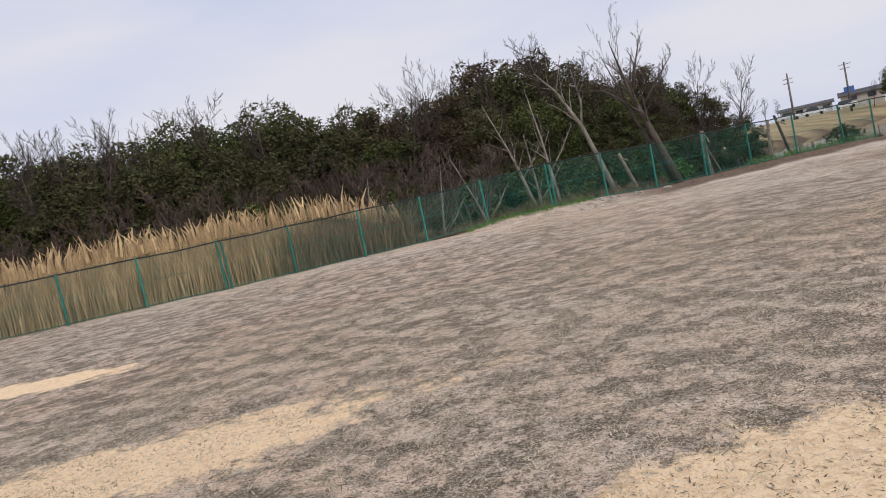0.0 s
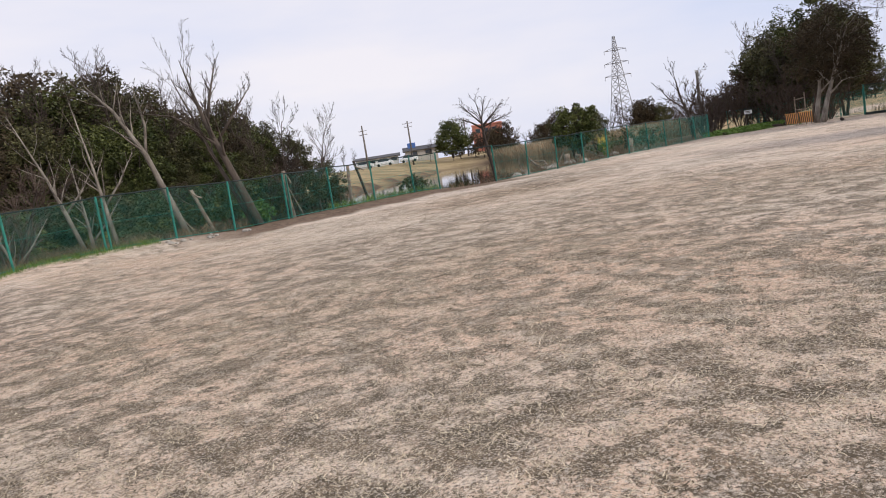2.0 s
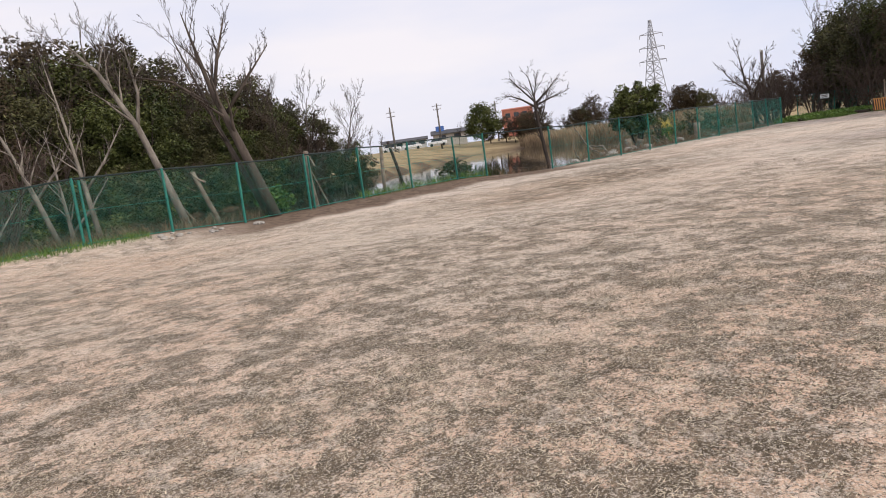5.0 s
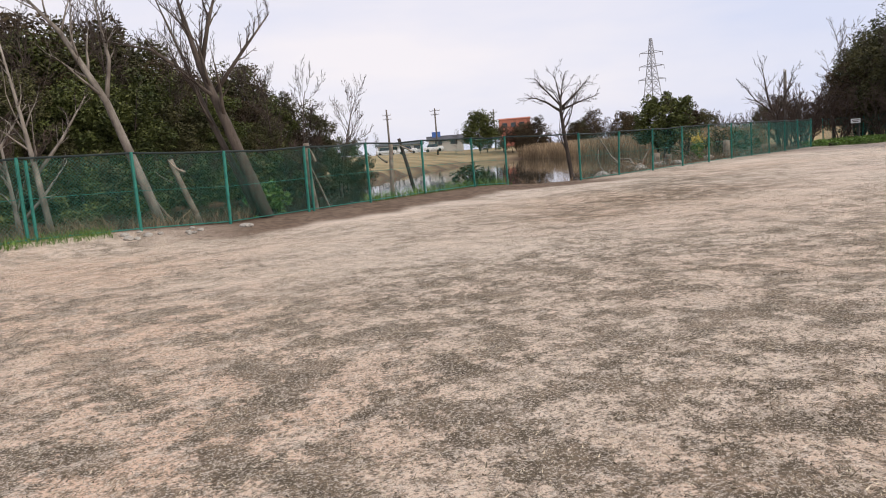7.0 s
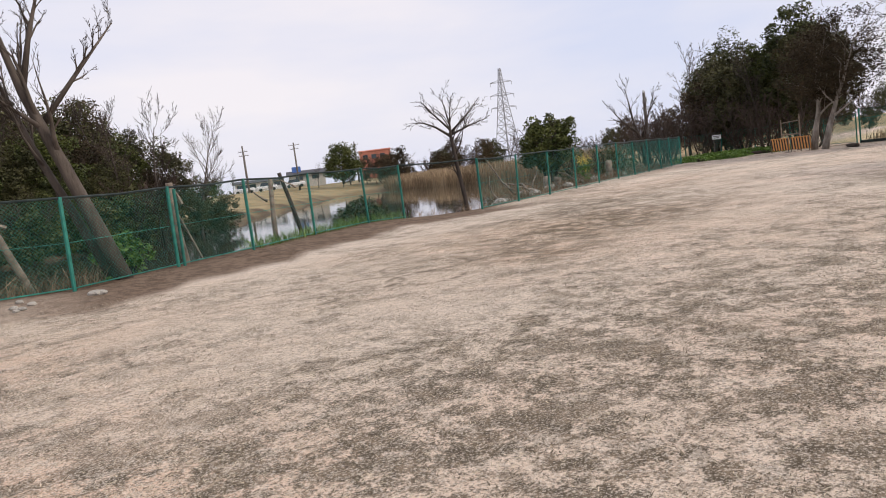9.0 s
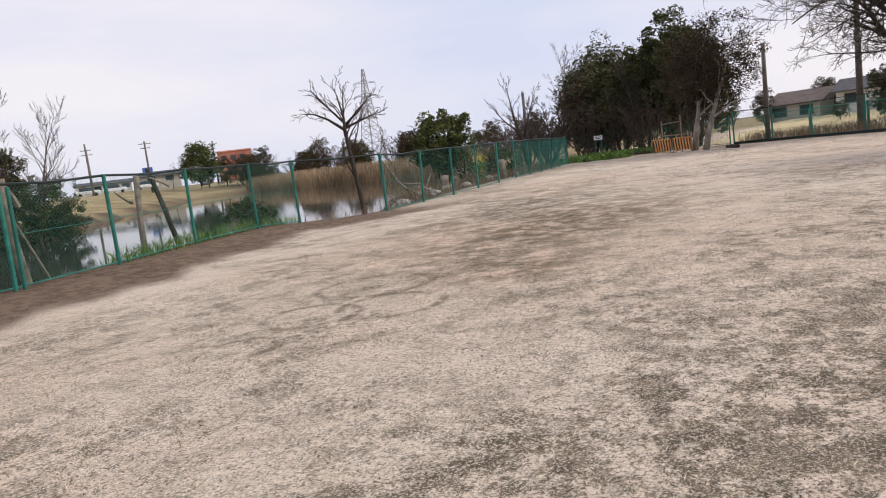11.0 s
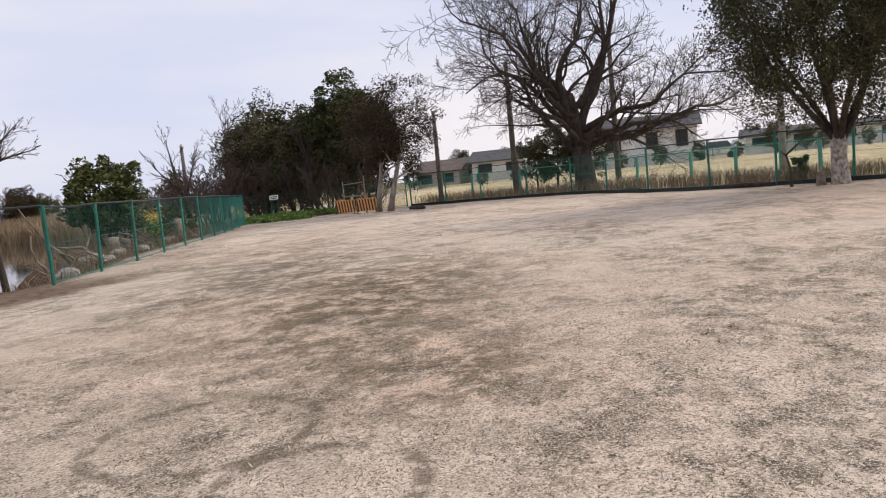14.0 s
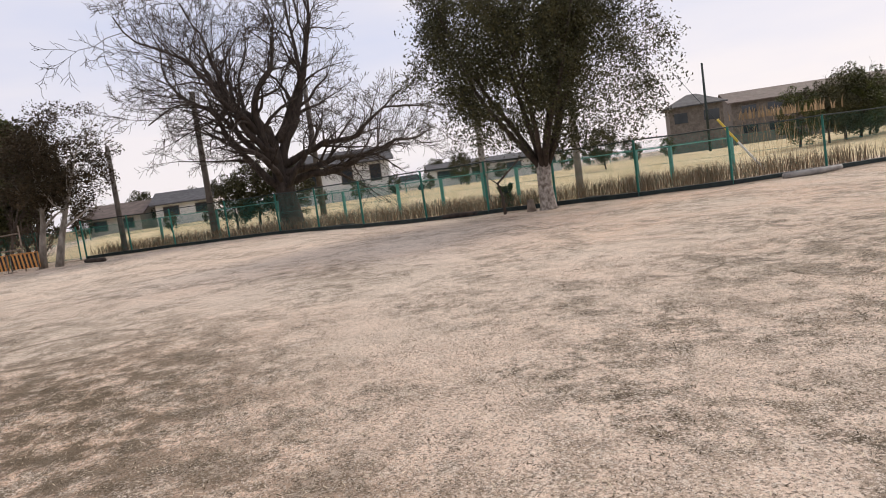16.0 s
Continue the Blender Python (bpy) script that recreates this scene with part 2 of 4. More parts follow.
    l.new(bp.outputs["Normal"], b.inputs["Normal"])
    return m


def water_material():
    m = mat("still_water", (0.035, 0.035, 0.03), (0.05, 0.05, 0.042), 0.2, 0.04, bump=0.05, bump_scale=3, spec=0.6)
    return m


M["ground"], M["water"] = ground_material(), water_material()

# ---- mesh helpers ----
def link(name, me, material, parent=None, label="", smooth=False):
    if material:
        me.materials.append(material)
    if smooth:
        me.polygons.foreach_set("use_smooth", [True] * len(me.polygons))
    ob = new(name, me)
    if parent:
        ob.parent = parent
    if label:
        ob["label"] = label
    return ob


def part(name, bm, material, parent=None, label="", smooth=False):
    me = bpy.data.meshes.new(name)
    bm.to_mesh(me)
    bm.free()
    return link(name, me, material, parent, label, smooth)


def raw(name, verts, faces, material, parent=None, label="", smooth=False):
    me = bpy.data.meshes.new(name)
    me.from_pydata([tuple(v) for v in verts], [], [tuple(f) for f in faces])
    return link(name, me, material, parent, label, smooth)


def quads(name, co, material, parent=None, label=""):
    """co: (n, 4, 3) corners of loose quads."""
    k = len(co)
    me = bpy.data.meshes.new(name)
    me.vertices.add(4 * k)
    me.vertices.foreach_set("co", co.astype(np.float32).ravel())
    me.loops.add(4 * k)
    me.loops.foreach_set("vertex_index", np.arange(4 * k, dtype=np.int32))
    me.polygons.add(k)
    me.polygons.foreach_set("loop_start", np.arange(0, 4 * k, 4, dtype=np.int32))
    me.update(calc_edges=True)
    return link(name, me, material, parent, label)


def empty(name, m, label, category, group="", kind=""):
    e = new(name)
    e.matrix_basis = m
    return tagged(e, label, category, group, kind)


def box_bm(size, at=(0, 0, 0), bevel=0.0, bm=None):
    own = bm or bmesh.new()
    r = bmesh.ops.create_cube(own, size=1.0, matrix=Matrix.Translation(at) @ Matrix.Diagonal((*size, 1)))
    if bevel:
        es = list({e for v in r["verts"] for e in v.link_edges})
        bmesh.ops.bevel(own, geom=es, offset=bevel, segments=1, affect="EDGES")
    return own


def tubes(paths, sides_at=None):
    """Tapered tubes: each path is a list of (point, radius). Returns verts, faces."""
    vs, fs = [], []
    for path in paths:
        pts = [Vector(p) for p, _ in path]
        rmax = path[0][1]
        k = 9 if rmax > 0.15 else 6 if rmax > 0.05 else 4 if rmax > 0.02 else 3
        if sides_at:
            k = sides_at
        base = len(vs)
        for i, (p, r) in enumerate(path):
            d = (pts[min(i + 1, len(pts) - 1)] - pts[max(i - 1, 0)]).normalized()
            u = d.cross(Vector((0.31, 0.95, 0.12))).normalized()
            w = d.cross(u)
            for j in range(k):
                a = 2 * math.pi * j / k
                vs.append(tuple(pts[i] + (u * math.cos(a) + w * math.sin(a)) * r))
        for i in range(len(path) - 1):
            for j in range(k):
                a, c = base + i * k + j, base + i * k + (j + 1) % k
                fs.append((a, c, c + k, a + k))
        fs.append(tuple(base + (len(path) - 1) * k + j for j in range(k)))
        fs.append(tuple(base + k - 1 - j for j in range(k)))
    return vs, fs


def rod(a, c, r, r2=None, k=8):
    return tubes([[(a, r), (c, r if r2 is None else r2)]], k)


def rods(list_of):
    return tubes([[(a, r), (c, r)] for a, c, r in list_of], 6)


# ---- trees ----
def limb(rng, start, way, length, r0, r1, bend, up, steps=5):
    """A wandering branch as a path of points and radii."""
    p, d, out = Vector(start), Vector(way).normalized(), []
    for i in range(steps + 1):
        f = i / steps
        out.append((p.copy(), r1 + (r0 - r1) * (1 - f) ** 1.4))
        d = (d + Vector((rng.gauss(0, bend), rng.gauss(0, bend), rng.gauss(0, bend) + up))).normalized()
        p = p + d * (length / steps)
    return out


def grow(rng, stem, depth, counts, ratio, spread, up, bend, thin, out, level=0, first=0.35):
    """Branches along a stem, and theirs in turn. out: one list of paths for each level."""
    if level >= depth:
        return
    total = sum((stem[i + 1][0] - stem[i][0]).length for i in range(len(stem) - 1))
    for k in range(counts[level]):
        f = first + (1 - first) * (k + rng.random()) / counts[level]
        f = min(f, 0.98)
        i = min(int(f * (len(stem) - 1)), len(stem) - 2)
        g = f * (len(stem) - 1) - i
        p = stem[i][0].lerp(stem[i + 1][0], g)
        r = (stem[i][1] * (1 - g) + stem[i + 1][1] * g)
        d = (stem[i + 1][0] - stem[i][0]).normalized()
        side = d.orthogonal().normalized()
        side.rotate(Matrix.Rotation(rng.random() * 6.283 + k * 2.4, 3, d))
        way = d * math.cos(spread) + side * math.sin(spread) + Vector((0, 0, up * 0.5))
        length = total * ratio * rng.uniform(0.65, 1.15) * (1.15 - 0.4 * f)
        br = limb(rng, p, way, length, max(r * 0.55, thin), thin, bend, up * 0.25, 5 if level == 0 else 4 if level == 1 else 3)
        out[level].append(br)
        grow(rng, br, depth, counts, ratio, spread * 0.95, up, bend, thin, out, level + 1, 0.22)


def bare_tree(name, m, stems, counts, ratio, spread, up, seed, bark, twig, label, category="tree", group="", thin=0.006, bend=0.16, first=0.35, split=True):
    """stems: list of paths in the tree's own frame, trunk first."""
    rng = random.Random(seed)
    tree = empty(name, m, label, category, group)
    raw("trunk", *tubes(stems), bark, tree, smooth=True)
    out = [[] for _ in counts]
    for st in stems:
        grow(rng, [(Vector(p), r) for p, r in st], len(counts), counts, ratio, spread, up, bend, thin, out, 0, first)
    if split:
        for p in out[0]:
            raw("branch", *tubes([p]), bark, tree, smooth=True)
    else:
        tagged(raw("branch_frame", *tubes(out[0]), bark, tree, smooth=True), kind="stuff")
    fine = [p for lev in out[1:] for p in lev]
    if fine:
        tagged(raw("bare_crown", *tubes(fine), twig, tree), kind="stuff")
    return tree


def leaf_cloud(rs, centres, radii, per, size, flat=0.6, droop=0.0):
    """Leaf quads scattered in clumps."""
    k = len(centres) * per
    c = np.repeat(np.array(centres, float), per, 0)
    r = np.repeat(np.array(radii, float), per)[:, None]
    d = rs.normal(size=(k, 3))
    d /= np.linalg.norm(d, axis=1, keepdims=True)
    pos = c + d * r * rs.uniform(0.35, 1.0, (k, 1)) ** 0.6 * np.array([1, 1, flat + 0.2])
    pos[:, 2] -= droop * rs.uniform(0, 1, k) * r[:, 0]
    u = rs.normal(size=(k, 3))
    u[:, 2] = u[:, 2] * flat - droop
    u /= np.linalg.norm(u, axis=1, keepdims=True)
    v = np.cross(u, rs.normal(size=(k, 3)))
    v /= np.linalg.norm(v, axis=1, keepdims=True)
    s = size * rs.uniform(0.6, 1.4, (k, 1))
    a, b = u * s, v * s * 0.42
    return np.stack([pos - a * 0.5, pos + b * 0.5, pos + a * 0.5, pos - b * 0.5], 1)


def crown_points(rs, n, centre, size, hollow=0.35, lumps=0.22):
    d = rs.normal(size=(n, 3))
    d /= np.linalg.norm(d, axis=1, keepdims=True)
    amp = 1 + lumps * np.sin(d[:, 0] * 5 + rs.uniform(0, 6)) * np.cos(d[:, 2] * 4 + d[:, 1] * 5 + rs.uniform(0, 6))
    q = rs.uniform(hollow, 1, (n, 1)) ** 0.5 * amp[:, None]
    return np.array(centre) + d * q * np.array(size)


def leafy_tree(name, m, height, width, base, seed, bark, leaf, label, clumps=70, per=90, leaf_size=0.26, stems=1, lean=(0, 0), trunk_r=0.16, group="", category="tree", droop=0.0, clump_r=0.13):
    rng, rs = random.Random(seed), np.random.RandomState(seed)
    tree = empty(name, m, label, category, group)
    paths, out = [], [[], []]
    for s in range(stems):
        a = 6.283 * s / max(stems, 1) + rng.random()
        o = 0.0 if stems == 1 else trunk_r * 0.9
        way = (lean[0] + math.cos(a) * 0.28 * (stems > 1), lean[1] + math.sin(a) * 0.28 * (stems > 1), 1)
        st = limb(rng, (math.cos(a) * o, math.sin(a) * o, -0.15), way, height * 0.86, trunk_r / (1 + 0.3 * (stems > 1)), 0.03, 0.06, 0.06, 8)
        paths.append(st)
        grow(rng, st, 2, (9, 4), 0.36, 0.85, 0.25, 0.14, 0.012, out, 0, max(0.22, base / height * 0.9))
    raw("trunk", *tubes(paths), bark, tree, smooth=True)
    tagged(raw("branch_frame", *tubes(out[0] + out[1]), bark, tree), kind="stuff")
    mid = (lean[0] * height * 0.55, lean[1] * height * 0.55, (height + base) / 2)
    pts = crown_points(rs, clumps, mid, (width / 2, width / 2, (height - base) / 2))
    rad = rs.uniform(0.7, 1.3, clumps) * width * clump_r
    quads("crown", leaf_cloud(rs, pts, rad, per, leaf_size, droop=droop), leaf, tree)
    return tree


def blades(rs, xy, z, h, w, lean=0.25, wave=0.15):
    """Upright bent grass or reed blades: two quads each."""
    k = len(xy)
    a = rs.uniform(0, 6.283, k)
    tilt = rs.normal(0, lean, (k, 2))
    base = np.c_[xy, z]
    side = np.c_[np.cos(a), np.sin(a), np.zeros(k)] * (w * rs.uniform(0.6, 1.4, k))[:, None]
    hh = h * rs.uniform(0.6, 1.15, k)
    mid = base + np.c_[tilt * hh[:, None] * 0.35, hh * 0.55]
    tip = base + np.c_[tilt * hh[:, None] * 1.0 + rs.normal(0, wave, (k, 2)) * hh[:, None], hh]
    q1 = np.stack([base - side / 2, base + side / 2, mid + side / 2, mid - side / 2], 1)
    q2 = np.stack([mid - side / 2, mid + side / 2, tip + side / 8, tip - side / 8], 1)
    return np.concatenate([q1, q2])

# ---- the plan ----
POSTS_A = [(-15.6, 22.9), (-13.2, 23.7), (-10.8, 24.5), (-8.1, 25.0), (-5.8, 25.9), (-3.3, 26.5), (-1.0, 27.5), (1.45, 28.1), (4.05, 28.5), (6.25, 28.6),
           (8.3, 28.9), (10.65, 29.9), (12.85, 30.7), (15.4, 32.0), (18.0, 33.0), (19.3, 32.8)]
CORNER, END_B = (22.0, 31.9), (46.0, 38.2)
POSTS_C = [(31.0, -2.4), (31.0, 1.8), (31.2, 5.6), (32.4, 8.5), (34.4, 10.7), (35.8, 12.8), (37.4, 14.8), (40.2, 16.8), (43.4, 18.3), (46.0, 19.9), (48.0, 22.3), (49.6, 25.0), (50.3, 27.2), (50.6, 29.4)]
FENCE_X = np.array([-400, -60, -15.6, -8.1, -1.0, 4.05, 8.3, 12.85, 18.0, 22.0, 24.5, 28.3, 46.0, 60, 400])
FENCE_Y = np.array([-60, 8, 22.9, 25.0, 27.5, 28.5, 28.9, 30.7, 33.0, 31.9, 32.3, 33.7, 38.2, 46, 200])
SHORE_X = np.array([-400, -8, -3, 8, 18, 27, 30, 40, 50, 60, 70, 80, 90, 400])
SHORE_Y = np.array([0, 34, 53, 58.5, 61.5, 66, 71, 84, 94, 106, 118, 125, 128, 140])
BANK_Y = np.array([-400, 38, 45, 55, 74, 96, 126, 400])
BANK_X = np.array([44, 48, 53, 62, 73, 77, 88, 120])
EAST_Y = np.array([-2.4, 1.8, 5.6, 8.5, 10.7, 12.8, 14.8, 16.8, 18.3, 19.9, 22.3, 25, 29.4])
EAST_X = np.array([31, 31, 31.2, 32.4, 34.4, 35.8, 37.4, 40.2, 43.4, 46, 48, 49.6, 50.6])
WATER_Z = -0.75


def smooth(a, lo, hi):
    f = np.clip((a - lo) / (hi - lo), 0, 1)
    return f * f * (3 - 2 * f)


def height(x, y):
    x, y = np.asarray(x, float), np.asarray(y, float)
    d = (y - np.interp(x, FENCE_X, FENCE_Y)) * 0.93
    s = y - np.interp(x, SHORE_X, SHORE_Y)
    z = 0.02 * np.sin(x * 0.31 + 1) * np.cos(y * 0.27) + 0.008 * np.sin(x * 1.9 + y * 1.3)
    mound = smooth(x, 0, 2.5) * (0.12 + 0.12 * (1 - smooth(x, 5.5, 8.5))) * (1 - smooth(x, 18.5, 21.5))
    z = z + mound * smooth(d, -2.2, -0.3)
    pond = smooth(x, -6, -1) * (1 - smooth(x - np.interp(y, BANK_Y, BANK_X), -2.5, 1.0))
    e = 3.0 * smooth(x, 25, 30)
    basin = smooth(d - e, 0.5, 3.2) * (1 - smooth(s, -2.5, 1.0))
    z = z - (1.5 + mound) * basin * pond
    z = z - 0.25 * smooth(d, 0.5, 2.5) * (1 - pond)
    levee = smooth(x, 24, 38) * smooth(y, 55, 65) * smooth(s, 3, 32)
    z = z + levee * 2.1
    z = z + 0.8 * smooth(x - np.interp(y, EAST_Y, EAST_X), 8, 40) * (1 - smooth(y, 33, 42)) * smooth(y, -120, -60)
    wood = (1 - smooth(x, 24, 30)) * smooth(y, 40, 44) * smooth(s, 0, 14)
    return z + wood * 1.0


def polyline_near(x, y, pts):
    best = np.full(np.shape(x), 1e9)
    for (x0, y0), (x1, y1) in zip(pts, pts[1:]):
        dx, dy = x1 - x0, y1 - y0
        f = np.clip(((x - x0) * dx + (y - y0) * dy) / (dx * dx + dy * dy), 0, 1)
        best = np.minimum(best, np.hypot(x - x0 - f * dx, y - y0 - f * dy))
    return best


def axis(lo, hi, fine, far):
    mid = np.arange(lo, hi + 0.01, fine)
    out, step, a = [], fine, hi
    while a < far:
        step *= 1.16
        a += step
        out.append(a)
    out2, step, a = [], fine, lo
    while a > -far:
        step *= 1.16
        a -= step
        out2.append(a)
    return np.array(out2[::-1] + list(mid) + out)


def build_ground():
    gx, gy = axis(-20, 54, 0.28, 1800), axis(-4, 48, 0.28, 1800)
    X, Y = np.meshgrid(gx, gy)
    Z = height(X, Y)
    nx, ny = len(gx), len(gy)
    me = bpy.data.meshes.new("ground")
    co = np.stack([X, Y, Z], -1).reshape(-1, 3)
    me.vertices.add(len(co))
    me.vertices.foreach_set("co", co.astype(np.float32).ravel())
    i = (np.arange(ny - 1)[:, None] * nx + np.arange(nx - 1)[None, :]).ravel()
    f = np.stack([i, i + 1, i + nx + 1, i + nx], 1)
    me.loops.add(f.size)
    me.loops.foreach_set("vertex_index", f.astype(np.int32).ravel())
    me.polygons.add(len(f))
    me.polygons.foreach_set("loop_start", np.arange(0, f.size, 4, dtype=np.int32))
    me.update(calc_edges=True)
    x, y = co[:, 0], co[:, 1]
    d = (y - np.interp(x, FENCE_X, FENCE_Y)) * 0.93
    s = y - np.interp(x, SHORE_X, SHORE_Y)
    cx = np.interp(y, EAST_Y, EAST_X)
    east = smooth(x - cx, 2.5, 5.0) * (1 - smooth(y, 33, 36))
    wob = 0.35 * np.sin(x * 1.7) + 0.25 * np.sin(x * 4.1 + 1)
    soil = smooth(d + wob * 0.5, -2.4, -1.7) * smooth(x, 5, 9) * (1 - 0.75 * smooth(x, 21, 24)) * 0.92 + smooth(d, 0.1, 0.6)
    soil = np.maximum(soil, np.exp(-((x - cx) / 0.9) ** 2) * (y < 31) * 0.8)
    def spot(cx0, cy0, rx, ry, k=1.0):
        return k * np.exp(-(((x - cx0) / rx) ** 2 + ((y - cy0) / ry) ** 2))

    blob = spot(16.8, 23.4, 4.2, 1.7) + spot(20.2, 26.3, 4.5, 2.0, 0.8) + spot(13.3, 21.9, 1.2, 0.7, 0.8) + spot(26, 29, 4, 2, 0.5) + spot(24.5, 20.3, 2.5, 0.9, 0.5)
    turf = (1 - smooth(y, 12, 23)) * (1 - smooth(np.abs(x - 4), 9, 20)) * 0.75 + spot(9, 17.5, 3.5, 2.0, 0.45)
    turf = np.maximum(turf, (1 - smooth(x, 0, 8)) * smooth(y, 5.5, 8.5) * (1 - smooth(y, 19, 25)))
    straw = spot(2.8, 3.5, 1.8, 0.95) + spot(-2.6, 5.7, 1.8, 0.9) + spot(-6.6, 11.0, 2.2, 0.9) + spot(0.2, 6.6, 2.4, 0.9, 0.5) + spot(0.6, 3.4, 1.4, 0.5, 0.6)
    data = {"soil": soil * (1 - east), "stain": blob, "turf": turf, "pale": smooth(x, 5, 11) * smooth(y, 12, 19) * (1 - np.clip(blob, 0, 1)), "straw": straw, "dry": east * (1 - smooth(x, 92, 100)),
            "levee": np.maximum(smooth(s, 1, 3) * smooth(x, 22, 30), smooth(x - np.interp(y, BANK_Y, BANK_X), 1, 8) * smooth(y, 42, 50))}
    for key, v in data.items():
        a = me.attributes.new(key, "FLOAT", "POINT")
        a.data.foreach_set("value", np.clip(v, 0, 1).astype(np.float32))
    ob = link("ground", me, M["ground"], smooth=True)
    return tagged(ob, "worn sandy sports field with patchy dead grass", "ground", kind="structure")


build_ground()

bm = bmesh.new()
bmesh.ops.create_grid(bm, x_segments=8, y_segments=8, size=0.5, matrix=Matrix.Translation((47, 82, WATER_Z)) @ Matrix.Diagonal((108, 116, 1, 1)))
tagged(part("water", bm, M["water"]), "still grey pond reflecting the pale sky", "water", kind="structure")

# ---- fences ----
def zg(x, y):
    return float(height(x, y))


def chain_link(name, a, b, h0, h1, pitch, r, material, parent, sag=0.0):
    """Woven diamond wire between two posts: zigzag diagonals as thin wires."""
    a, b = Vector(a), Vector(b)
    w = math.hypot(b.x - a.x, b.y - a.y)
    ux, uy = (b.x - a.x) / w, (b.y - a.y) / w
    vs, fs = [], []

    def at(u, v, off):
        f = u / w
        z = a.z * (1 - f) + b.z * f
        return (a.x + ux * u - uy * off, a.y + uy * u + ux * off, z + v)

    hgt = h1 - h0
    n = int((w + hgt) / pitch) + 1
    for sgn in (1, -1):
        for k in range(n):
            c = k * pitch - hgt
            u0, u1 = max(c, 0.0), min(c + hgt, w)
            if u1 - u0 < 0.02:
                continue
            v0, v1 = u0 - c, u1 - c
            if sgn < 0:
                v0, v1 = hgt - v0, hgt - v1
            p, q, o = at(u0, h0 + v0, 0), at(u1, h0 + v1, 0), len(vs)
            for c0 in (p, q):
                vs += [(c0[0] - uy * r, c0[1] + ux * r, c0[2]), (c0[0] + ux * r, c0[1] + uy * r, c0[2] + r * sgn * -1), (c0[0] - ux * r + uy * r, c0[1] - uy * r - ux * r, c0[2] + r * sgn)]
            fs += [(o, o + 1, o + 4, o + 3), (o + 1, o + 2, o + 5, o + 4), (o + 2, o, o + 3, o + 5)]
    return raw(name, vs, fs, material, parent)


def fence(name, posts, h, label, rail, post_r=0.038, post_mat="green", wire="wire", pitch=0.075, wire_r=0.0022, top_z=None, skip=(), double=(), bottom=True, jitter=0.0, seed=1):
    rng = random.Random(seed)
    f = empty(name, Matrix(), label, "fence")
    feet = [Vector((x, y, zg(x, y))) for x, y in posts]
    tops = []
    for i, p in enumerate(feet):
        lean = Vector((rng.gauss(0, jitter), rng.gauss(0, jitter), 0))
        t = p + Vector((0, 0, h)) + lean
        tops.append(t)
        v, fc = rod(p - Vector((0, 0, 0.25)), t + Vector((0, 0, 0.02)), post_r, k=8)
        raw("post", v, fc, M[post_mat], f, smooth=False)
        if i in double:
            raw("post", *rod(p + Vector((0.16, 0.05, -0.2)), t + Vector((0.16, 0.05, -0.05)), post_r * 0.9, k=8), M[post_mat], f)
    for i in range(len(feet) - 1):
        a, b = tops[i], tops[i + 1]
        mid = (a + b) / 2 - Vector((0, 0, rng.uniform(0.0, 0.05) if jitter else 0.0))
        raw("top_rail", *tubes([[(a, 0.024), (mid, 0.024), (b, 0.024)]], 6), M[rail], f)
        if i in skip:
            continue
        chain_link("mesh_panel", feet[i], feet[i + 1], 0.05, h - 0.03, pitch, wire_r, M[wire], f)
        if bottom:
            raw("bottom_rail", *rod(feet[i] + Vector((0, 0, 0.06)), feet[i + 1] + Vector((0, 0, 0.06)), 0.014, k=6), M[post_mat], f)
            raw("tension_wire", *rod(feet[i] + Vector((0, 0, h * 0.52)), feet[i + 1] + Vector((0, 0, h * 0.52)), 0.006, k=4), M[post_mat], f)
    return f


fence("chain_link_fence", POSTS_A + [CORNER], 1.74, "green chain-link fence with dark top rail along the pond", "darkrail", double=(3, 8, 11), skip=(15,), jitter=0.03, wire_r=0.0015)
pb = [CORNER]
for k in range(1, 11):
    f = k / 10
    pb.append((CORNER[0] + (END_B[0] - CORNER[0]) * f, CORNER[1] + (END_B[1] - CORNER[1]) * f - 0.45 * math.sin(f * math.pi)))
fence("chain_link_fence", pb, 1.72, "green chain-link fence with green netting beside the pond corner", "darkrail", jitter=0.03, pitch=0.075, wire_r=0.0014, seed=5)
fence("chain_link_fence", POSTS_C, 1.95, "green chain-link fence with black top rail before a dry field", "darkrail", post_r=0.045, jitter=0.02, seed=8, wire_r=0.0013, pitch=0.085)

# green netting hung on the far end of the pond-side fence
net = empty("fence_netting", Matrix(), "loose green plastic netting hung over fence panels", "net")
for k in range(5, 10):
    a, b = pb[k], pb[k + 1]
    chain_link("net_sheet", (a[0] + 0.06, a[1] - 0.07, zg(*a)), (b[0] + 0.06, b[1] - 0.07, zg(*b)), 0.04, 1.62, 0.055, 0.0015, M["net"], net)

# concrete kerb under the road-side fence, built as separate lengths
for (x0, y0), (x1, y1) in zip(POSTS_C, POSTS_C[1:]):
    w = math.hypot(x1 - x0, y1 - y0)
    k = part("kerb", box_bm((w - 0.01, 0.14, 0.42), (0, 0, 0), 0.015), M["darkrail"])
    k.matrix_basis = Matrix.Translation(((x0 + x1) / 2, (y0 + y1) / 2, zg((x0 + x1) / 2, (y0 + y1) / 2) - 0.06)) @ Matrix.Rotation(math.atan2(y1 - y0, x1 - x0), 4, "Z")
    tagged(k, "low dark concrete kerb under the fence", "kerb", "kerb lengths under the fence", "structure")

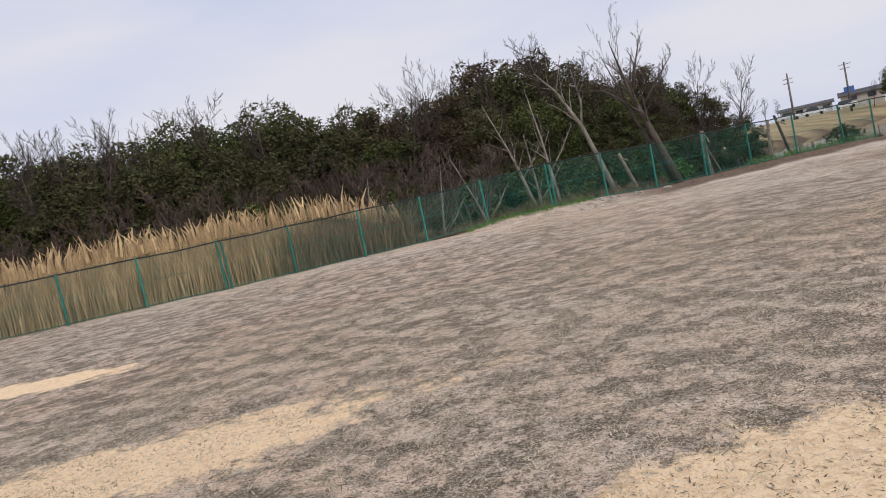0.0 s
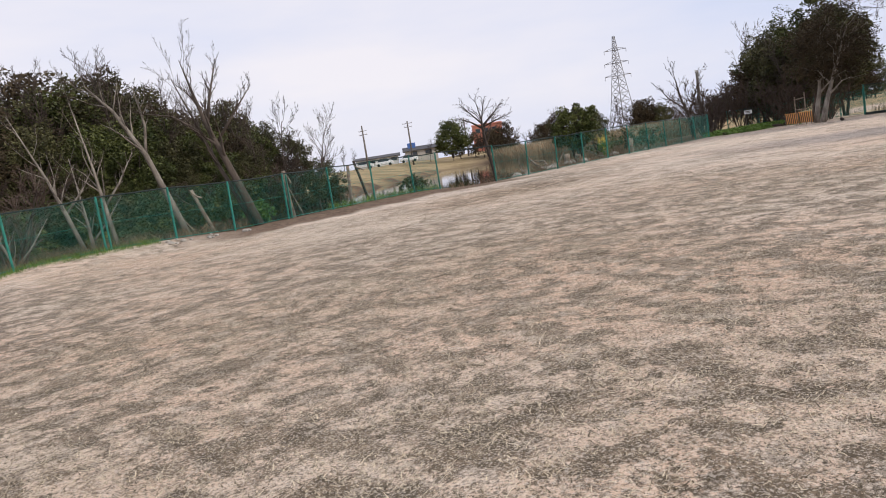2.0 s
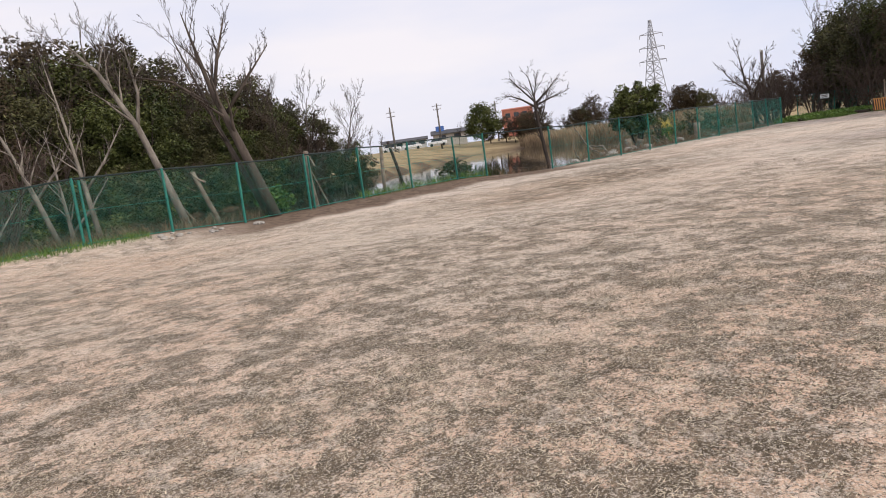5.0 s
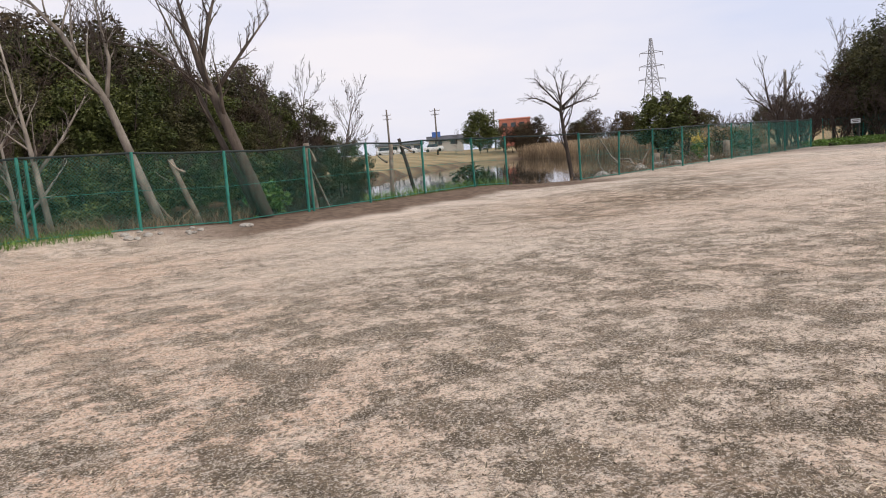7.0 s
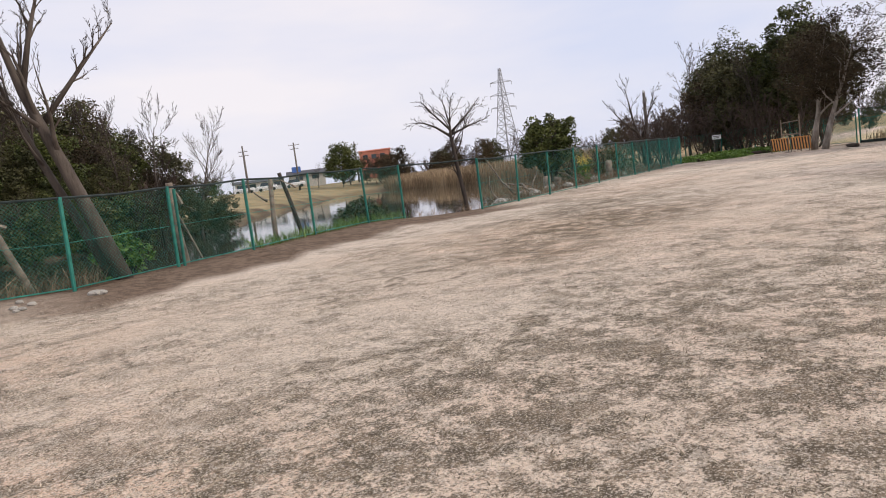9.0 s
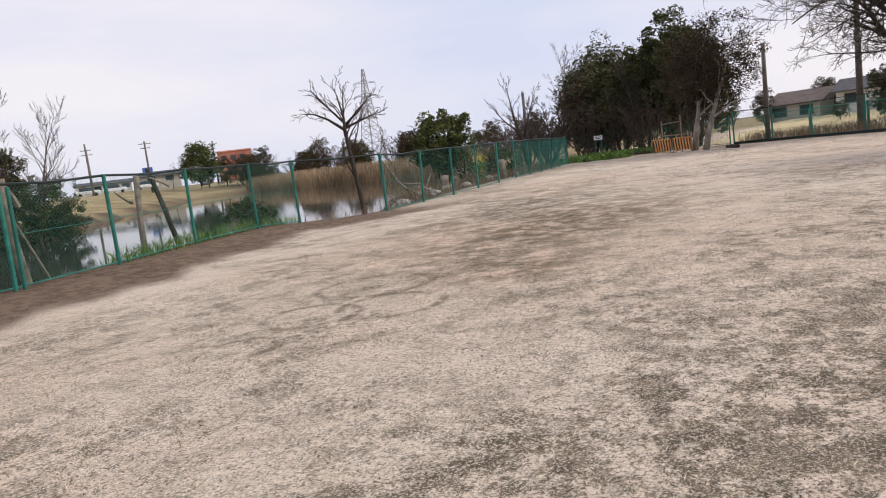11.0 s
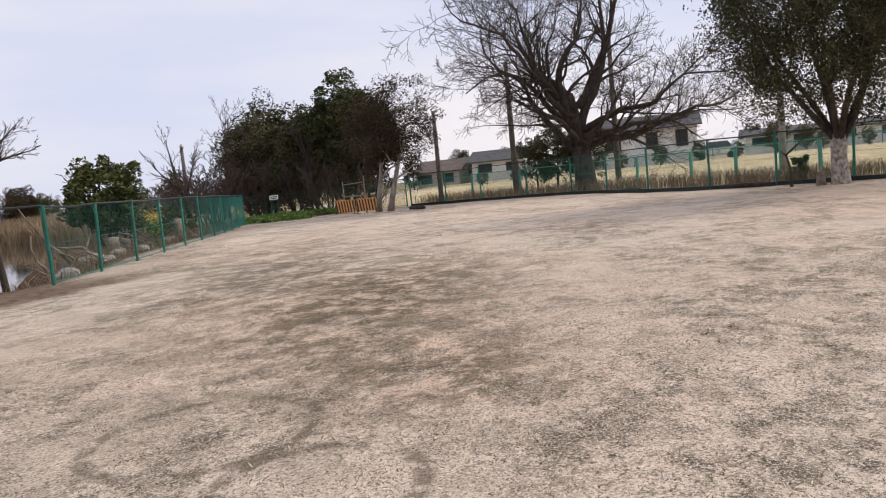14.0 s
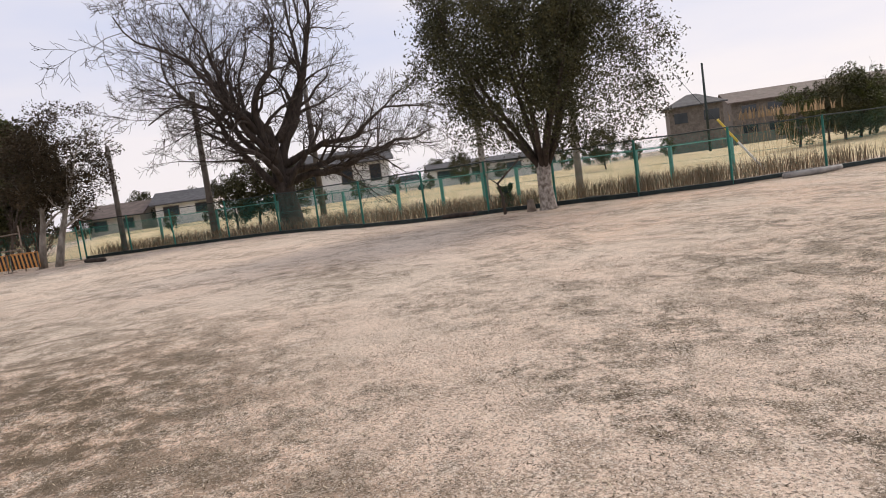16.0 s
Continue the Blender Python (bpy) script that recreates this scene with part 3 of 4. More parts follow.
# second fence some metres beyond, with pale posts and a gate
off = []
for i, (x, y) in enumerate(POSTS_C[1:-1]):
    x0, y0 = POSTS_C[i]
    x1, y1 = POSTS_C[i + 2]
    w = math.hypot(x1 - x0, y1 - y0)
    off.append((x + (y1 - y0) / w * 5.0, y - (x1 - x0) / w * 5.0))
fence("chain_link_fence", off, 1.6, "pale green fence of thick posts beyond a weedy strip", "palegreen", post_r=0.085, post_mat="palegreen", pitch=0.11, wire_r=0.0013, bottom=False, seed=4)

# ---- trees behind the pond fence ----
def at_ground(x, y, turn=0.0, s=1.0):
    return Matrix.Translation((x, y, zg(x, y))) @ Matrix.Rotation(turn, 4, "Z") @ Matrix.Scale(s, 4)


bare_tree("leaning_tree", at_ground(7.0, 29.9), [[((0, 0, -0.2), 0.12), ((-0.38, 0, 1.2), 0.11), ((-0.95, 0.1, 3.2), 0.085), ((-1.7, 0.2, 4.8), 0.055), ((-2.4, 0.3, 5.7), 0.02)],
          [((-0.95, 0.1, 3.2), 0.06), ((-0.75, 0.3, 4.2), 0.045), ((-0.9, 0.4, 5.6), 0.015)]],
          (11, 7, 5), 0.28, 0.65, 0.2, 11, M["palebark"], M["twig"], "pale slender leaning bare tree behind the fence", first=0.5, thin=0.004)
bare_tree("leaning_tree", at_ground(9.5, 29.7), [[((0, 0, -0.2), 0.19), ((-0.35, 0, 1.0), 0.15), ((-0.8, 0, 2.4), 0.12), ((-1.25, 0.1, 3.8), 0.085), ((-1.5, 0.2, 5.0), 0.05), ((-1.75, 0.2, 6.2), 0.012)],
          [((-0.25, 0.2, 0.1), 0.10), ((-0.7, 0.25, 1.4), 0.085), ((-1.2, 0.35, 2.8), 0.065), ((-1.55, 0.4, 4.0), 0.04), ((-2.1, 0.4, 5.6), 0.012)],
          [((-1.25, 0.1, 3.8), 0.07), ((-1.0, 0.0, 4.8), 0.045), ((-0.6, -0.2, 6.1), 0.012)],
          [((-1.0, 0.1, 3.2), 0.06), ((-0.3, 0.0, 4.1), 0.04), ((0.5, -0.2, 5.1), 0.012)],
          [((-1.4, 0.3, 3.6), 0.05), ((-2.3, 0.4, 4.3), 0.035), ((-3.3, 0.4, 4.5), 0.01)]],
          (12, 7, 5), 0.31, 0.55, 0.27, 12, M["bark"], M["twig"], "large leaning bare tree with a forked trunk", first=0.4, thin=0.004)
for k, (x, y, l, h) in enumerate(((4.55, 29.5, -0.10, 5.0), (3.6, 29.3, -0.28, 4.7), (3.95, 30.6, -0.05, 4.2), (-0.6, 31.5, 0.12, 4.5), (1.9, 30.8, -0.3, 4.4), (-3.8, 32.5, 0.1, 3.9))):
    bare_tree("slender_tree", at_ground(x, y), [[((0, 0, -0.2), 0.085), ((l * h * 0.3, 0.1, h * 0.3), 0.065), ((l * h * 0.55, 0, h * 0.55), 0.04), ((l * h * 1.1, 0.2, h), 0.010)],
              [((l * h * 0.3, 0.1, h * 0.3), 0.045), ((l * h * 0.3 + 0.6, 0.2, h * 0.45), 0.032), ((l * h * 0.3 + 1.2, 0.3, h * 0.64), 0.009)]],
              (11, 7, 5), 0.27, 0.6, 0.22, 20 + k, M["palebark"], M["twig"], "slender grey bare tree behind the fence", group="bare trees along the pond fence", first=0.35, thin=0.004)
for k, (x, y, lx, h, r) in enumerate(((8.15, 29.5, -0.85, 1.7, 0.085), (11.2, 30.75, 0.1, 1.75, 0.10), (15.0, 33.4, -0.25, 2.2, 0.09), (15.75, 32.9, -0.3, 1.9, 0.075), (7.7, 29.8, -0.6, 1.5, 0.04), (12.1, 31.4, -0.35, 1.6, 0.03))):
    rng = random.Random(60 + k)
    e = empty("dead_trunk", at_ground(x, y), "broken dead tree trunk standing behind the fence", "trunk", "dead trunks by the pond")
    raw("trunk", *tubes([limb(rng, (0, 0, -0.9), (lx / h, 0, 1), (h + 0.9) * 1.05, r, r * 0.75, 0.06, 0.0, 6)]), M["debris" if k != 3 else "darkbark"], e, smooth=True)
    raw("snag", *tubes([limb(rng, (lx * 0.75, 0, h * 0.78), (-0.9, 0.3, 0.5), 0.5, r * 0.5, r * 0.2, 0.2, 0.1, 3)]), M["debris"], e)

# wind-shaped bare tree at the fence corner
bare_tree("corner_tree", Matrix.Translation((23.8, 35.0, 0)), [[((0.55, 0, -1.7), 0.12), ((0.38, 0, 0.2), 0.095), ((0.12, 0, 1.8), 0.08), ((0.0, 0, 2.75), 0.07), ((0.02, 0, 3.2), 0.045), ((-0.15, 0.1, 4.2), 0.010)],
          [((0.0, 0, 2.75), 0.06), ((-0.55, 0.2, 3.15), 0.04), ((-1.0, 0.35, 3.35), 0.025), ((-1.5, 0.5, 3.4), 0.008)],
          [((0.02, 0, 2.9), 0.05), ((0.6, -0.25, 3.4), 0.035), ((1.05, -0.5, 3.95), 0.009)],
          [((0.0, 0, 3.0), 0.045), ((-0.55, 0.3, 3.7), 0.03), ((-0.9, 0.5, 4.2), 0.009)],
          [((0.02, 0, 2.8), 0.05), ((0.8, -0.3, 3.1), 0.03), ((1.45, -0.6, 3.3), 0.009)],
          [((0.02, 0, 3.2), 0.04), ((0.4, 0.3, 3.8), 0.025), ((0.6, 0.4, 4.3), 0.008)]],
          (10, 6, 5), 0.30, 0.6, 0.06, 31, M["darkbark"], M["twig"], "wide-spreading bare tree on the pond bank", first=0.3, thin=0.0045)
bare_tree("bank_tree", at_ground(52.2, 45.0), [[((0.6, 0, -0.3), 0.16), ((0.2, 0, 1.9), 0.12), ((-0.5, 0.1, 3.6), 0.08), ((-1.0, 0.2, 5.9), 0.015)],
          [((0.2, 0, 1.9), 0.09), ((0.8, -0.4, 3.8), 0.055), ((1.2, -0.9, 5.6), 0.012)], [((-0.2, 0, 2.6), 0.07), ((-1.4, 0.5, 3.6), 0.045), ((-2.2, 1.0, 4.8), 0.012)]],
          (11, 7, 5), 0.28, 0.6, 0.22, 32, M["bark"], M["twig"], "bare spreading tree beyond the netted fence", first=0.35, thin=0.007)
leafy_tree("evergreen_bush", at_ground(32.6, 37.6), 3.5 - zg(32.6, 37.6), 2.9, 0.9, 41, M["darkbark"], M["leaf"], "dense evergreen tree on the pond bank", clumps=95, per=120, leaf_size=0.17, stems=4, trunk_r=0.11, clump_r=0.12)

# ---- the wood on the far bank ----
protos = []
for k in range(4):
    protos.append(leafy_tree("evergreen_tree", Matrix(), 8.0, 5.6, 0.8, 100 + k, M["darkbark"], M[("leaf", "leafdull", "leafdull", "leafbrown")[k]], "dark evergreen tree in the wood across the pond", clumps=95, per=120, leaf_size=0.25, group="trees of the far wood", trunk_r=0.18))
bares = []
for k in range(3):
    rr = random.Random(200 + k)
    st = limb(rr, (0, 0, -0.3), (rr.uniform(-0.1, 0.1), rr.uniform(-0.1, 0.1), 1), 10.0, 0.2, 0.03, 0.08, 0.1, 8)
    bares.append(bare_tree("bare_tree", Matrix(), [st], (18, 8, 5), 0.38, 0.6, 0.25, 210 + k, M["bark"], M["twig"], "tall bare winter tree in the wood across the pond", group="trees of the far wood", thin=0.011, first=0.3, split=False))
brush = []
for k in range(2):
    rr = random.Random(230 + k)
    sts = [limb(rr, (0.2 * math.cos(a), 0.2 * math.sin(a), -0.2), (0.5 * math.cos(a), 0.5 * math.sin(a), 1), 4.6, 0.07, 0.015, 0.1, 0.08, 5) for a in np.linspace(0, 5.5, 7)]
    brush.append(bare_tree("bare_bush", Matrix(), sts, (10, 7, 5), 0.36, 0.6, 0.15, 240 + k, M["bark"], M["redtwig"], "reddish-brown leafless bush before the wood", group="bushes of the far wood", thin=0.012, first=0.12, split=False))
rng = random.Random(7)
used = set()


def place(src, x, y, s, turn=None):
    m = at_ground(x, y, rng.random() * 6.28 if turn is None else turn, s)
    if src.name not in used:
        used.add(src.name)
        src.matrix_basis = m
        return src
    return copy_thing(src, Matrix.Translation(m.translation) @ m.to_quaternion().to_matrix().to_4x4() @ Matrix.Diagonal((s / src.scale[0], s / src.scale[1], s / src.scale[2], 1)))


# line of the wood's front edge, from the reeds on the west to its tip on the east
WOOD_X = [-75, -50, -30, -14, -4, 8, 18, 26]
WOOD_Y = [20, 34, 43, 50, 55, 60, 62, 63]
WOOD_H = [10.5, 10.5, 10.0, 10.6, 9.6, 11.2, 9.2, 6.8]
for row in range(4):
    x = -72.0 + row
    while x < 26.5 - row * 1.0:
        y = float(np.interp(x, WOOD_X, WOOD_Y)) + 1.5 + row * 3.6 + rng.uniform(-1, 1)
        h = float(np.interp(x, WOOD_X, WOOD_H)) * (0.66, 0.82, 0.92, 1.0)[row] * rng.uniform(0.8, 1.12)
        place(protos[rng.choice((0, 0, 1, 2, 2, 3)) if row else rng.choice((0, 0, 1, 1, 2, 3))], x, y, h / 8.0)
        if rng.random() < 0.55 and x < 23:
            hb = float(np.interp(x, WOOD_X, WOOD_H)) * rng.uniform(0.78, 1.02)
            place(bares[rng.randrange(3)], x + rng.uniform(-1, 1), y + rng.uniform(-1, 1), hb / 10.0)
        x += rng.uniform(2.3, 3.6)
for k in range(32):
    x = -62 + k * 2.7 + rng.uniform(-0.8, 0.8)
    y = float(np.interp(x, WOOD_X, WOOD_Y)) - 1.0 + rng.uniform(-1.0, 0.6)
    place(brush[k % 2], x, y, rng.uniform(0.55, 1.1))
place(brush[0], 1.0, 44.0, 1.25)
place(brush[1], -2.6, 41.0, 1.2)
place(bares[1], 24.5, 62.0, 0.78)
place(bares[2], 22.0, 62.0, 0.82)
# low evergreen growth down to the water's edge
edge = [leafy_tree("waterside_bush", Matrix(), 2.6, 3.4, -0.3, 150 + k, M["darkbark"], M["leafdull" if k else "leaf"], "low dark evergreen bush at the water's edge", clumps=60, per=90, leaf_size=0.2, stems=4, trunk_r=0.06, group="bushes at the water's edge", category="shrub") for k in range(2)]
for k in range(55):
    x = -16 + k * 0.72 + rng.uniform(-0.4, 0.4)
    y = float(np.interp(x, SHORE_X, SHORE_Y)) + (-0.6 if k % 2 else 1.6) + rng.uniform(-0.5, 0.5)
    place(edge[k % 3 == 0], x, y, rng.uniform(0.7, 1.25))
for k in range(24):
    x = -22 + k * 2.1 + rng.uniform(-0.5, 0.5)
    place(protos[k % 3], x, float(np.interp(x, WOOD_X, WOOD_Y)) - 0.4 + rng.uniform(-1.0, 0.8), rng.uniform(0.4, 0.62))
# nearer scrub in the reeds on the west side
for x, y, s in ((-14.0, 34.0, 0.75), (-20, 33, 0.9), (-9.0, 36.0, 0.8), (-25, 36, 1.0), (-17, 38, 1.0), (-11, 40, 1.0), (-5.5, 38.0, 0.9)):
    place(brush[int(abs(x)) % 2], x, y, s)

# ---- reeds and weeds ----
rs = np.random.RandomState(3)


def scatter(n, x0, x1, d0, d1):
    x = rs.uniform(x0, x1, n)
    d = rs.uniform(d0, d1, n)
    return np.c_[x, np.interp(x, FENCE_X, FENCE_Y) + d / 0.93]


def stuff(name, xy, h, w, material, label, lean=0.12, wave=0.1, category="grass"):
    z = height(xy[:, 0], xy[:, 1]) - 0.05
    return tagged(quads(name, blades(rs, xy, z, h, w, lean, wave), M[material]), label, category, kind="stuff")


stuff("reed_bed", scatter(13000, -26, -5.5, 0.4, 6.0), 2.2, 0.02, "reed", "tall golden dry reeds behind the fence", category="reeds")
stuff("reed_bed", scatter(5000, -6.5, -1.5, 0.5, 5), 1.9, 0.018, "weed", "tangled brown dry stalks behind the fence", 0.3, 0.2, "reeds")
plume = scatter(700, -20, -2.5, 1.5, 7.0)
tagged(quads("reed_plumes", blades(rs, plume, height(plume[:, 0], plume[:, 1]) + 2.1, 0.9, 0.09, 0.15, 0.15), M["reed"]), "feathery reed plumes above the reed bed", "reeds", kind="stuff")
stuff("bank_weeds", scatter(5000, -2, 9, 0.25, 2.5), 0.45, 0.015, "weed", "dry brown weeds on the pond bank", 0.4, 0.3)
stuff("bank_grass", scatter(1300, 0.5, 5.6, -0.9, 0.5), 0.22, 0.014, "leafbright", "fresh green grass at the foot of the fence", 0.4, 0.3)
stuff("bank_grass", scatter(900, 13, 19.5, 0.0, 1.0), 0.35, 0.016, "leafbright", "fresh green grass tufts on the soil bank", 0.4, 0.3)
stuff("bank_weeds", scatter(3500, 20, 46, 0.3, 3.0), 0.35, 0.016, "weed", "dry litter and weeds behind the fence", 0.6, 0.4)
far = np.c_[np.zeros(15000), rs.uniform(58, 122, 15000)]
far[:, 0] = np.interp(far[:, 1], BANK_Y, BANK_X) + rs.uniform(-1.5, 6.5, 15000)
tagged(quads("far_reeds", blades(rs, far, np.full(len(far), WATER_Z - 0.1), 2.5, 0.06, 0.16, 0.14), M["fadedreed"]), "broad bank of pale dry reeds across the pond", "reeds", kind="stuff")

# ---- east side: the road-side trees ----
def big_tree():
    rr = random.Random(77)
    trunk = [((0, 0, -0.3), 0.85), ((-0.02, 0.05, 0.5), 0.64), ((0.0, 0.1, 1.6), 0.55), ((0.1, 0.25, 2.8), 0.48), ((0.15, 0.4, 4.2), 0.36), ((0.2, 0.6, 5.6), 0.22)]
    tree = empty("spreading_tree", at_ground(49.9, 18.9), "huge bare spreading tree with a thick dark trunk", "tree")
    raw("trunk", *tubes([trunk]), M["darkbark"], tree, smooth=True)
    out = [[], [], []]
    for k, (ang, rise, ln, r, z) in enumerate(((205, 0.45, 7.0, 0.17, 2.2), (160, 0.6, 7.0, 0.18, 2.6), (92, 0.3, 9.8, 0.21, 2.3), (75, 0.8, 9.6, 0.23, 3.2), (105, 1.5, 9.8, 0.28, 3.6), (250, 0.9, 9.0, 0.22, 3.0), (278, 0.5, 10.5, 0.24, 2.6),
                                               (295, 1.3, 11.0, 0.27, 3.4), (20, 1.1, 8.0, 0.18, 3.8), (88, 0.5, 9.5, 0.19, 4.2), (268, 0.35, 9.5, 0.2, 3.4), (60, 2.8, 11.0, 0.27, 4.6), (285, 2.4, 11.0, 0.26, 4.8), (100, 0.9, 10.5, 0.2, 4.6))):
        a = radians(ang)
        st = limb(rr, (0.12 * math.cos(a), 0.25 + 0.12 * math.sin(a), z), (math.cos(a), math.sin(a), rise), ln, r * 1.1, 0.03, 0.24, 0.02, 14)
        raw("limb", *tubes([st]), M["darkbark"], tree, smooth=True)
        grow(rr, st, 3, (15, 9, 6), 0.42, 0.8, 0.08, 0.22, 0.010, out, 0, 0.18)
    for p in out[0]:
        raw("branch", *tubes([p]), M["darkbark"], tree)
    tagged(raw("bare_crown", *tubes(out[1] + out[2]), M["darkbark"], tree), kind="stuff")


big_tree()


def spotted_evergreen():
    rr, r2 = random.Random(88), np.random.RandomState(88)
    tree = empty("evergreen_tree", at_ground(32.9, 11.7), "broad evergreen tree with pale blotched trunk by the fence", "tree")
    raw("trunk", *tubes([[((0, 0, -0.2), 0.40), ((0, 0, 0.12), 0.29), ((0.02, 0.03, 0.9), 0.24), ((0.0, 0.0, 1.6), 0.26)]]), M["spotbark"], tree, smooth=True)
    out, tips = [[], []], []
    for k in range(9):
        a = 6.283 * k / 9 + rr.random() * 0.4
        st = limb(rr, (0.12 * math.cos(a), 0.12 * math.sin(a), 1.45), (math.cos(a) * rr.uniform(0.25, 0.75), math.sin(a) * rr.uniform(0.25, 0.75), 1), rr.uniform(5.5, 7.5), 0.12, 0.02, 0.07, 0.05, 8)
        raw("limb", *tubes([st]), M["darkbark"], tree, smooth=True)
        grow(rr, st, 2, (8, 5), 0.34, 0.7, 0.15, 0.14, 0.01, out, 0, 0.25)
    tagged(raw("branch_frame", *tubes(out[0] + out[1]), M["darkbark"], tree), kind="stuff")
    pts = [p[i][0] for p in out[0] + out[1] for i in range(1, len(p))]
    pts = np.array([tuple(p) for p in pts])
    keep = r2.choice(len(pts), min(1100, len(pts)), replace=False)
    more = crown_points(r2, 1000, (0, -0.3, 5.3), (4.8, 4.8, 4.0), 0.2)
    pts = np.concatenate([pts[keep], more])
    inside = ((pts - np.array([0, -0.3, 5.3])) / np.array([5.0, 5.0, 4.3])) ** 2
    pts = pts[(pts[:, 2] > 1.9) & (inside.sum(1) < 1)]
    quads("crown", leaf_cloud(r2, pts, r2.uniform(0.3, 0.6, len(pts)), 60, 0.10, droop=0.6), M["leafdull"], tree, "dull olive-green hanging foliage")


spotted_evergreen()
# sapling and stump beside it
bare_tree("sapling", at_ground(33.9, 12.9), [[((0, 0, -0.1), 0.07), ((0.05, 0, 0.6), 0.05), ((0.1, 0.1, 1.1), 0.045), ((-0.3, -0.7, 1.9), 0.015)]], (3, 2), 0.3, 0.6, 0.2, 90, M["bark"], M["twig"], "thin crooked sapling beside the fence", first=0.6)
raw_stump = raw("tree_stump", *tubes([[((0, 0, -0.1), 0.2), ((0, 0, 0.1), 0.15), ((0.03, 0, 0.42), 0.12)]]), M["debris"], smooth=True)
raw_stump.matrix_basis = at_ground(33.2, 12.2)
tagged(raw_stump, "short weathered stump beside the pale trunk", "stump")

# grove behind the barrier
for k, (x, y, h, w, base, kind, st) in enumerate(((55.2, 34.5, 9.0, 5.0, 1.4, "leaf", 3), (55.5, 38.5, 7.2, 5.0, 1.0, "leafdull", 2), (61, 42.6, 7.6, 5.6, 0.8, "leafdull", 2), (66.5, 44.2, 9.9, 6.2, 0.8, "leaf", 2),
                                                  (54.0, 32.6, 7.6, 4.6, 1.4, "leafdull", 2), (57.5, 35.8, 8.0, 5.0, 1.0, "leaf", 2), (71.5, 48.6, 9.4, 6.4, 0.5, "leaf", 2), (64, 40, 7.8, 6, 0.8, "leafbrown", 2), (58, 42, 6.0, 4.6, 0.4, "leafbrown", 3))):
    leafy_tree("evergreen_tree", at_ground(x, y, k), h, w, base, 300 + k, M["darkbark"], M[kind], "tall dark evergreen in the grove behind the barrier", clumps=130, per=110, leaf_size=0.24, stems=st, trunk_r=0.17, group="grove behind the barrier")
for k, (x, y, h, w, lx, ly) in enumerate(((47.0, 30.6, 6.6, 3.8, 0.10, -0.02), (46.3, 29.8, 7.1, 4.2, 0.14, -0.26))):
    leafy_tree("thin_leafed_tree", at_ground(x, y), h, w, 2.4, 330 + k, M["palebark"], M["leafbrown"], "sparse dark tree with pale leaning trunk", clumps=150, per=80, leaf_size=0.13, stems=1, lean=(lx, ly), trunk_r=0.2, group="trees beside the barrier")
rng = random.Random(17)
for x, y, s in ((50.5, 42, 0.9), (54, 43.5, 0.8), (57, 46, 0.75), (53, 40.5, 0.8), (60, 49, 0.75), (66, 54, 0.8), (50.4, 34.5, 0.7), (52.8, 37.5, 0.8), (50.5, 31.8, 0.55)):
    place(brush[0 if x < 56 else 1], x, y, s)
for x, y, s in ((56, 41, 0.62), (53.0, 36.2, 0.6), (49.9, 32.6, 0.5), (63, 47, 0.8)):
    place(bares[int(x) % 3], x, y, s)

# leafy ground cover by the gap
gc = np.c_[rs.uniform(46.3, 53, 900), rs.uniform(33.5, 39.2, 900)]
gc = gc[gc[:, 1] > 30.5 + 0.12 * (gc[:, 0] - 46) + 4.2 * (gc[:, 0] < 49.5)]
tagged(quads("ground_cover", leaf_cloud(rs, np.c_[gc, height(gc[:, 0], gc[:, 1]) + 0.15], np.full(len(gc), 0.3), 16, 0.16), M["leafbright"]), "bright green low leafy ground cover", "plants", kind="stuff")


def barrier(x0, y0, x1, y1):
    w = math.hypot(x1 - x0, y1 - y0)
    e = empty("striped_barrier", Matrix.Translation((x0, y0, zg(x0, y0))) @ Matrix.Rotation(math.atan2(y1 - y0, x1 - x0), 4, "Z"), "orange and black striped metal work barrier", "barrier", "striped barriers")
    part("panel", box_bm((w, 0.03, 0.66), (w / 2, 0, 0.46), 0.006), M["barrier"], e)
    n = 7
    for k in range(n):
        bm = bmesh.new()
        a, d, s = (k + 0.1) * w / n, w / n * 0.5, w / n * 0.42
        for side in (-0.017, 0.017):
            vs = [bm.verts.new((min(max(q, 0.0), w), side, z)) for q, z in ((a, 0.14), (a + d, 0.14), (a + d + s, 0.78), (a + s, 0.78))]
            f = bm.faces.new(vs if side < 0 else vs[::-1])
        part("stripe", bm, M["black"], e)
    for q in (0.06, w - 0.06):
        raw("leg", *rods([((q, 0.05, -0.05), (q, 0.05, 0.85), 0.02), ((q, -0.25, 0.0), (q, 0.3, 0.0), 0.018)]), M["polegrey"], e)
    raw("top_bar", *rod((0, 0.03, 0.82), (w, 0.03, 0.82), 0.02, k=6), M["barrier"], e)


barrier(46.45, 30.55, 47.15, 31.9)
barrier(47.2, 32.0, 47.9, 33.35)
e = empty("pipe_gate", Matrix(), "rusty pipe gate frame behind the barrier", "gate")
for a, b in (((48.6, 33.0, 0), (48.6, 33.0, 1.9)), ((47.0, 31.3, 0), (47.0, 31.3, 2.1)), ((48.6, 33.0, 1.7), (47.0, 31.3, 1.75)), ((48.6, 33.0, 1.0), (47.0, 31.3, 1.0))):
    raw("pipe", *rod(a, b, 0.035, k=8), M["debris"], e)
e = empty("notice_sign", Matrix.Translation((50.8, 38.2, zg(50.8, 38.2))) @ Matrix.Rotation(radians(-70), 4, "Z"), "small white notice board with dark lettering bars", "sign")
part("board", box_bm((0.55, 0.03, 0.28), (0, 0, 1.35), 0.005), M["signwhite"], e)
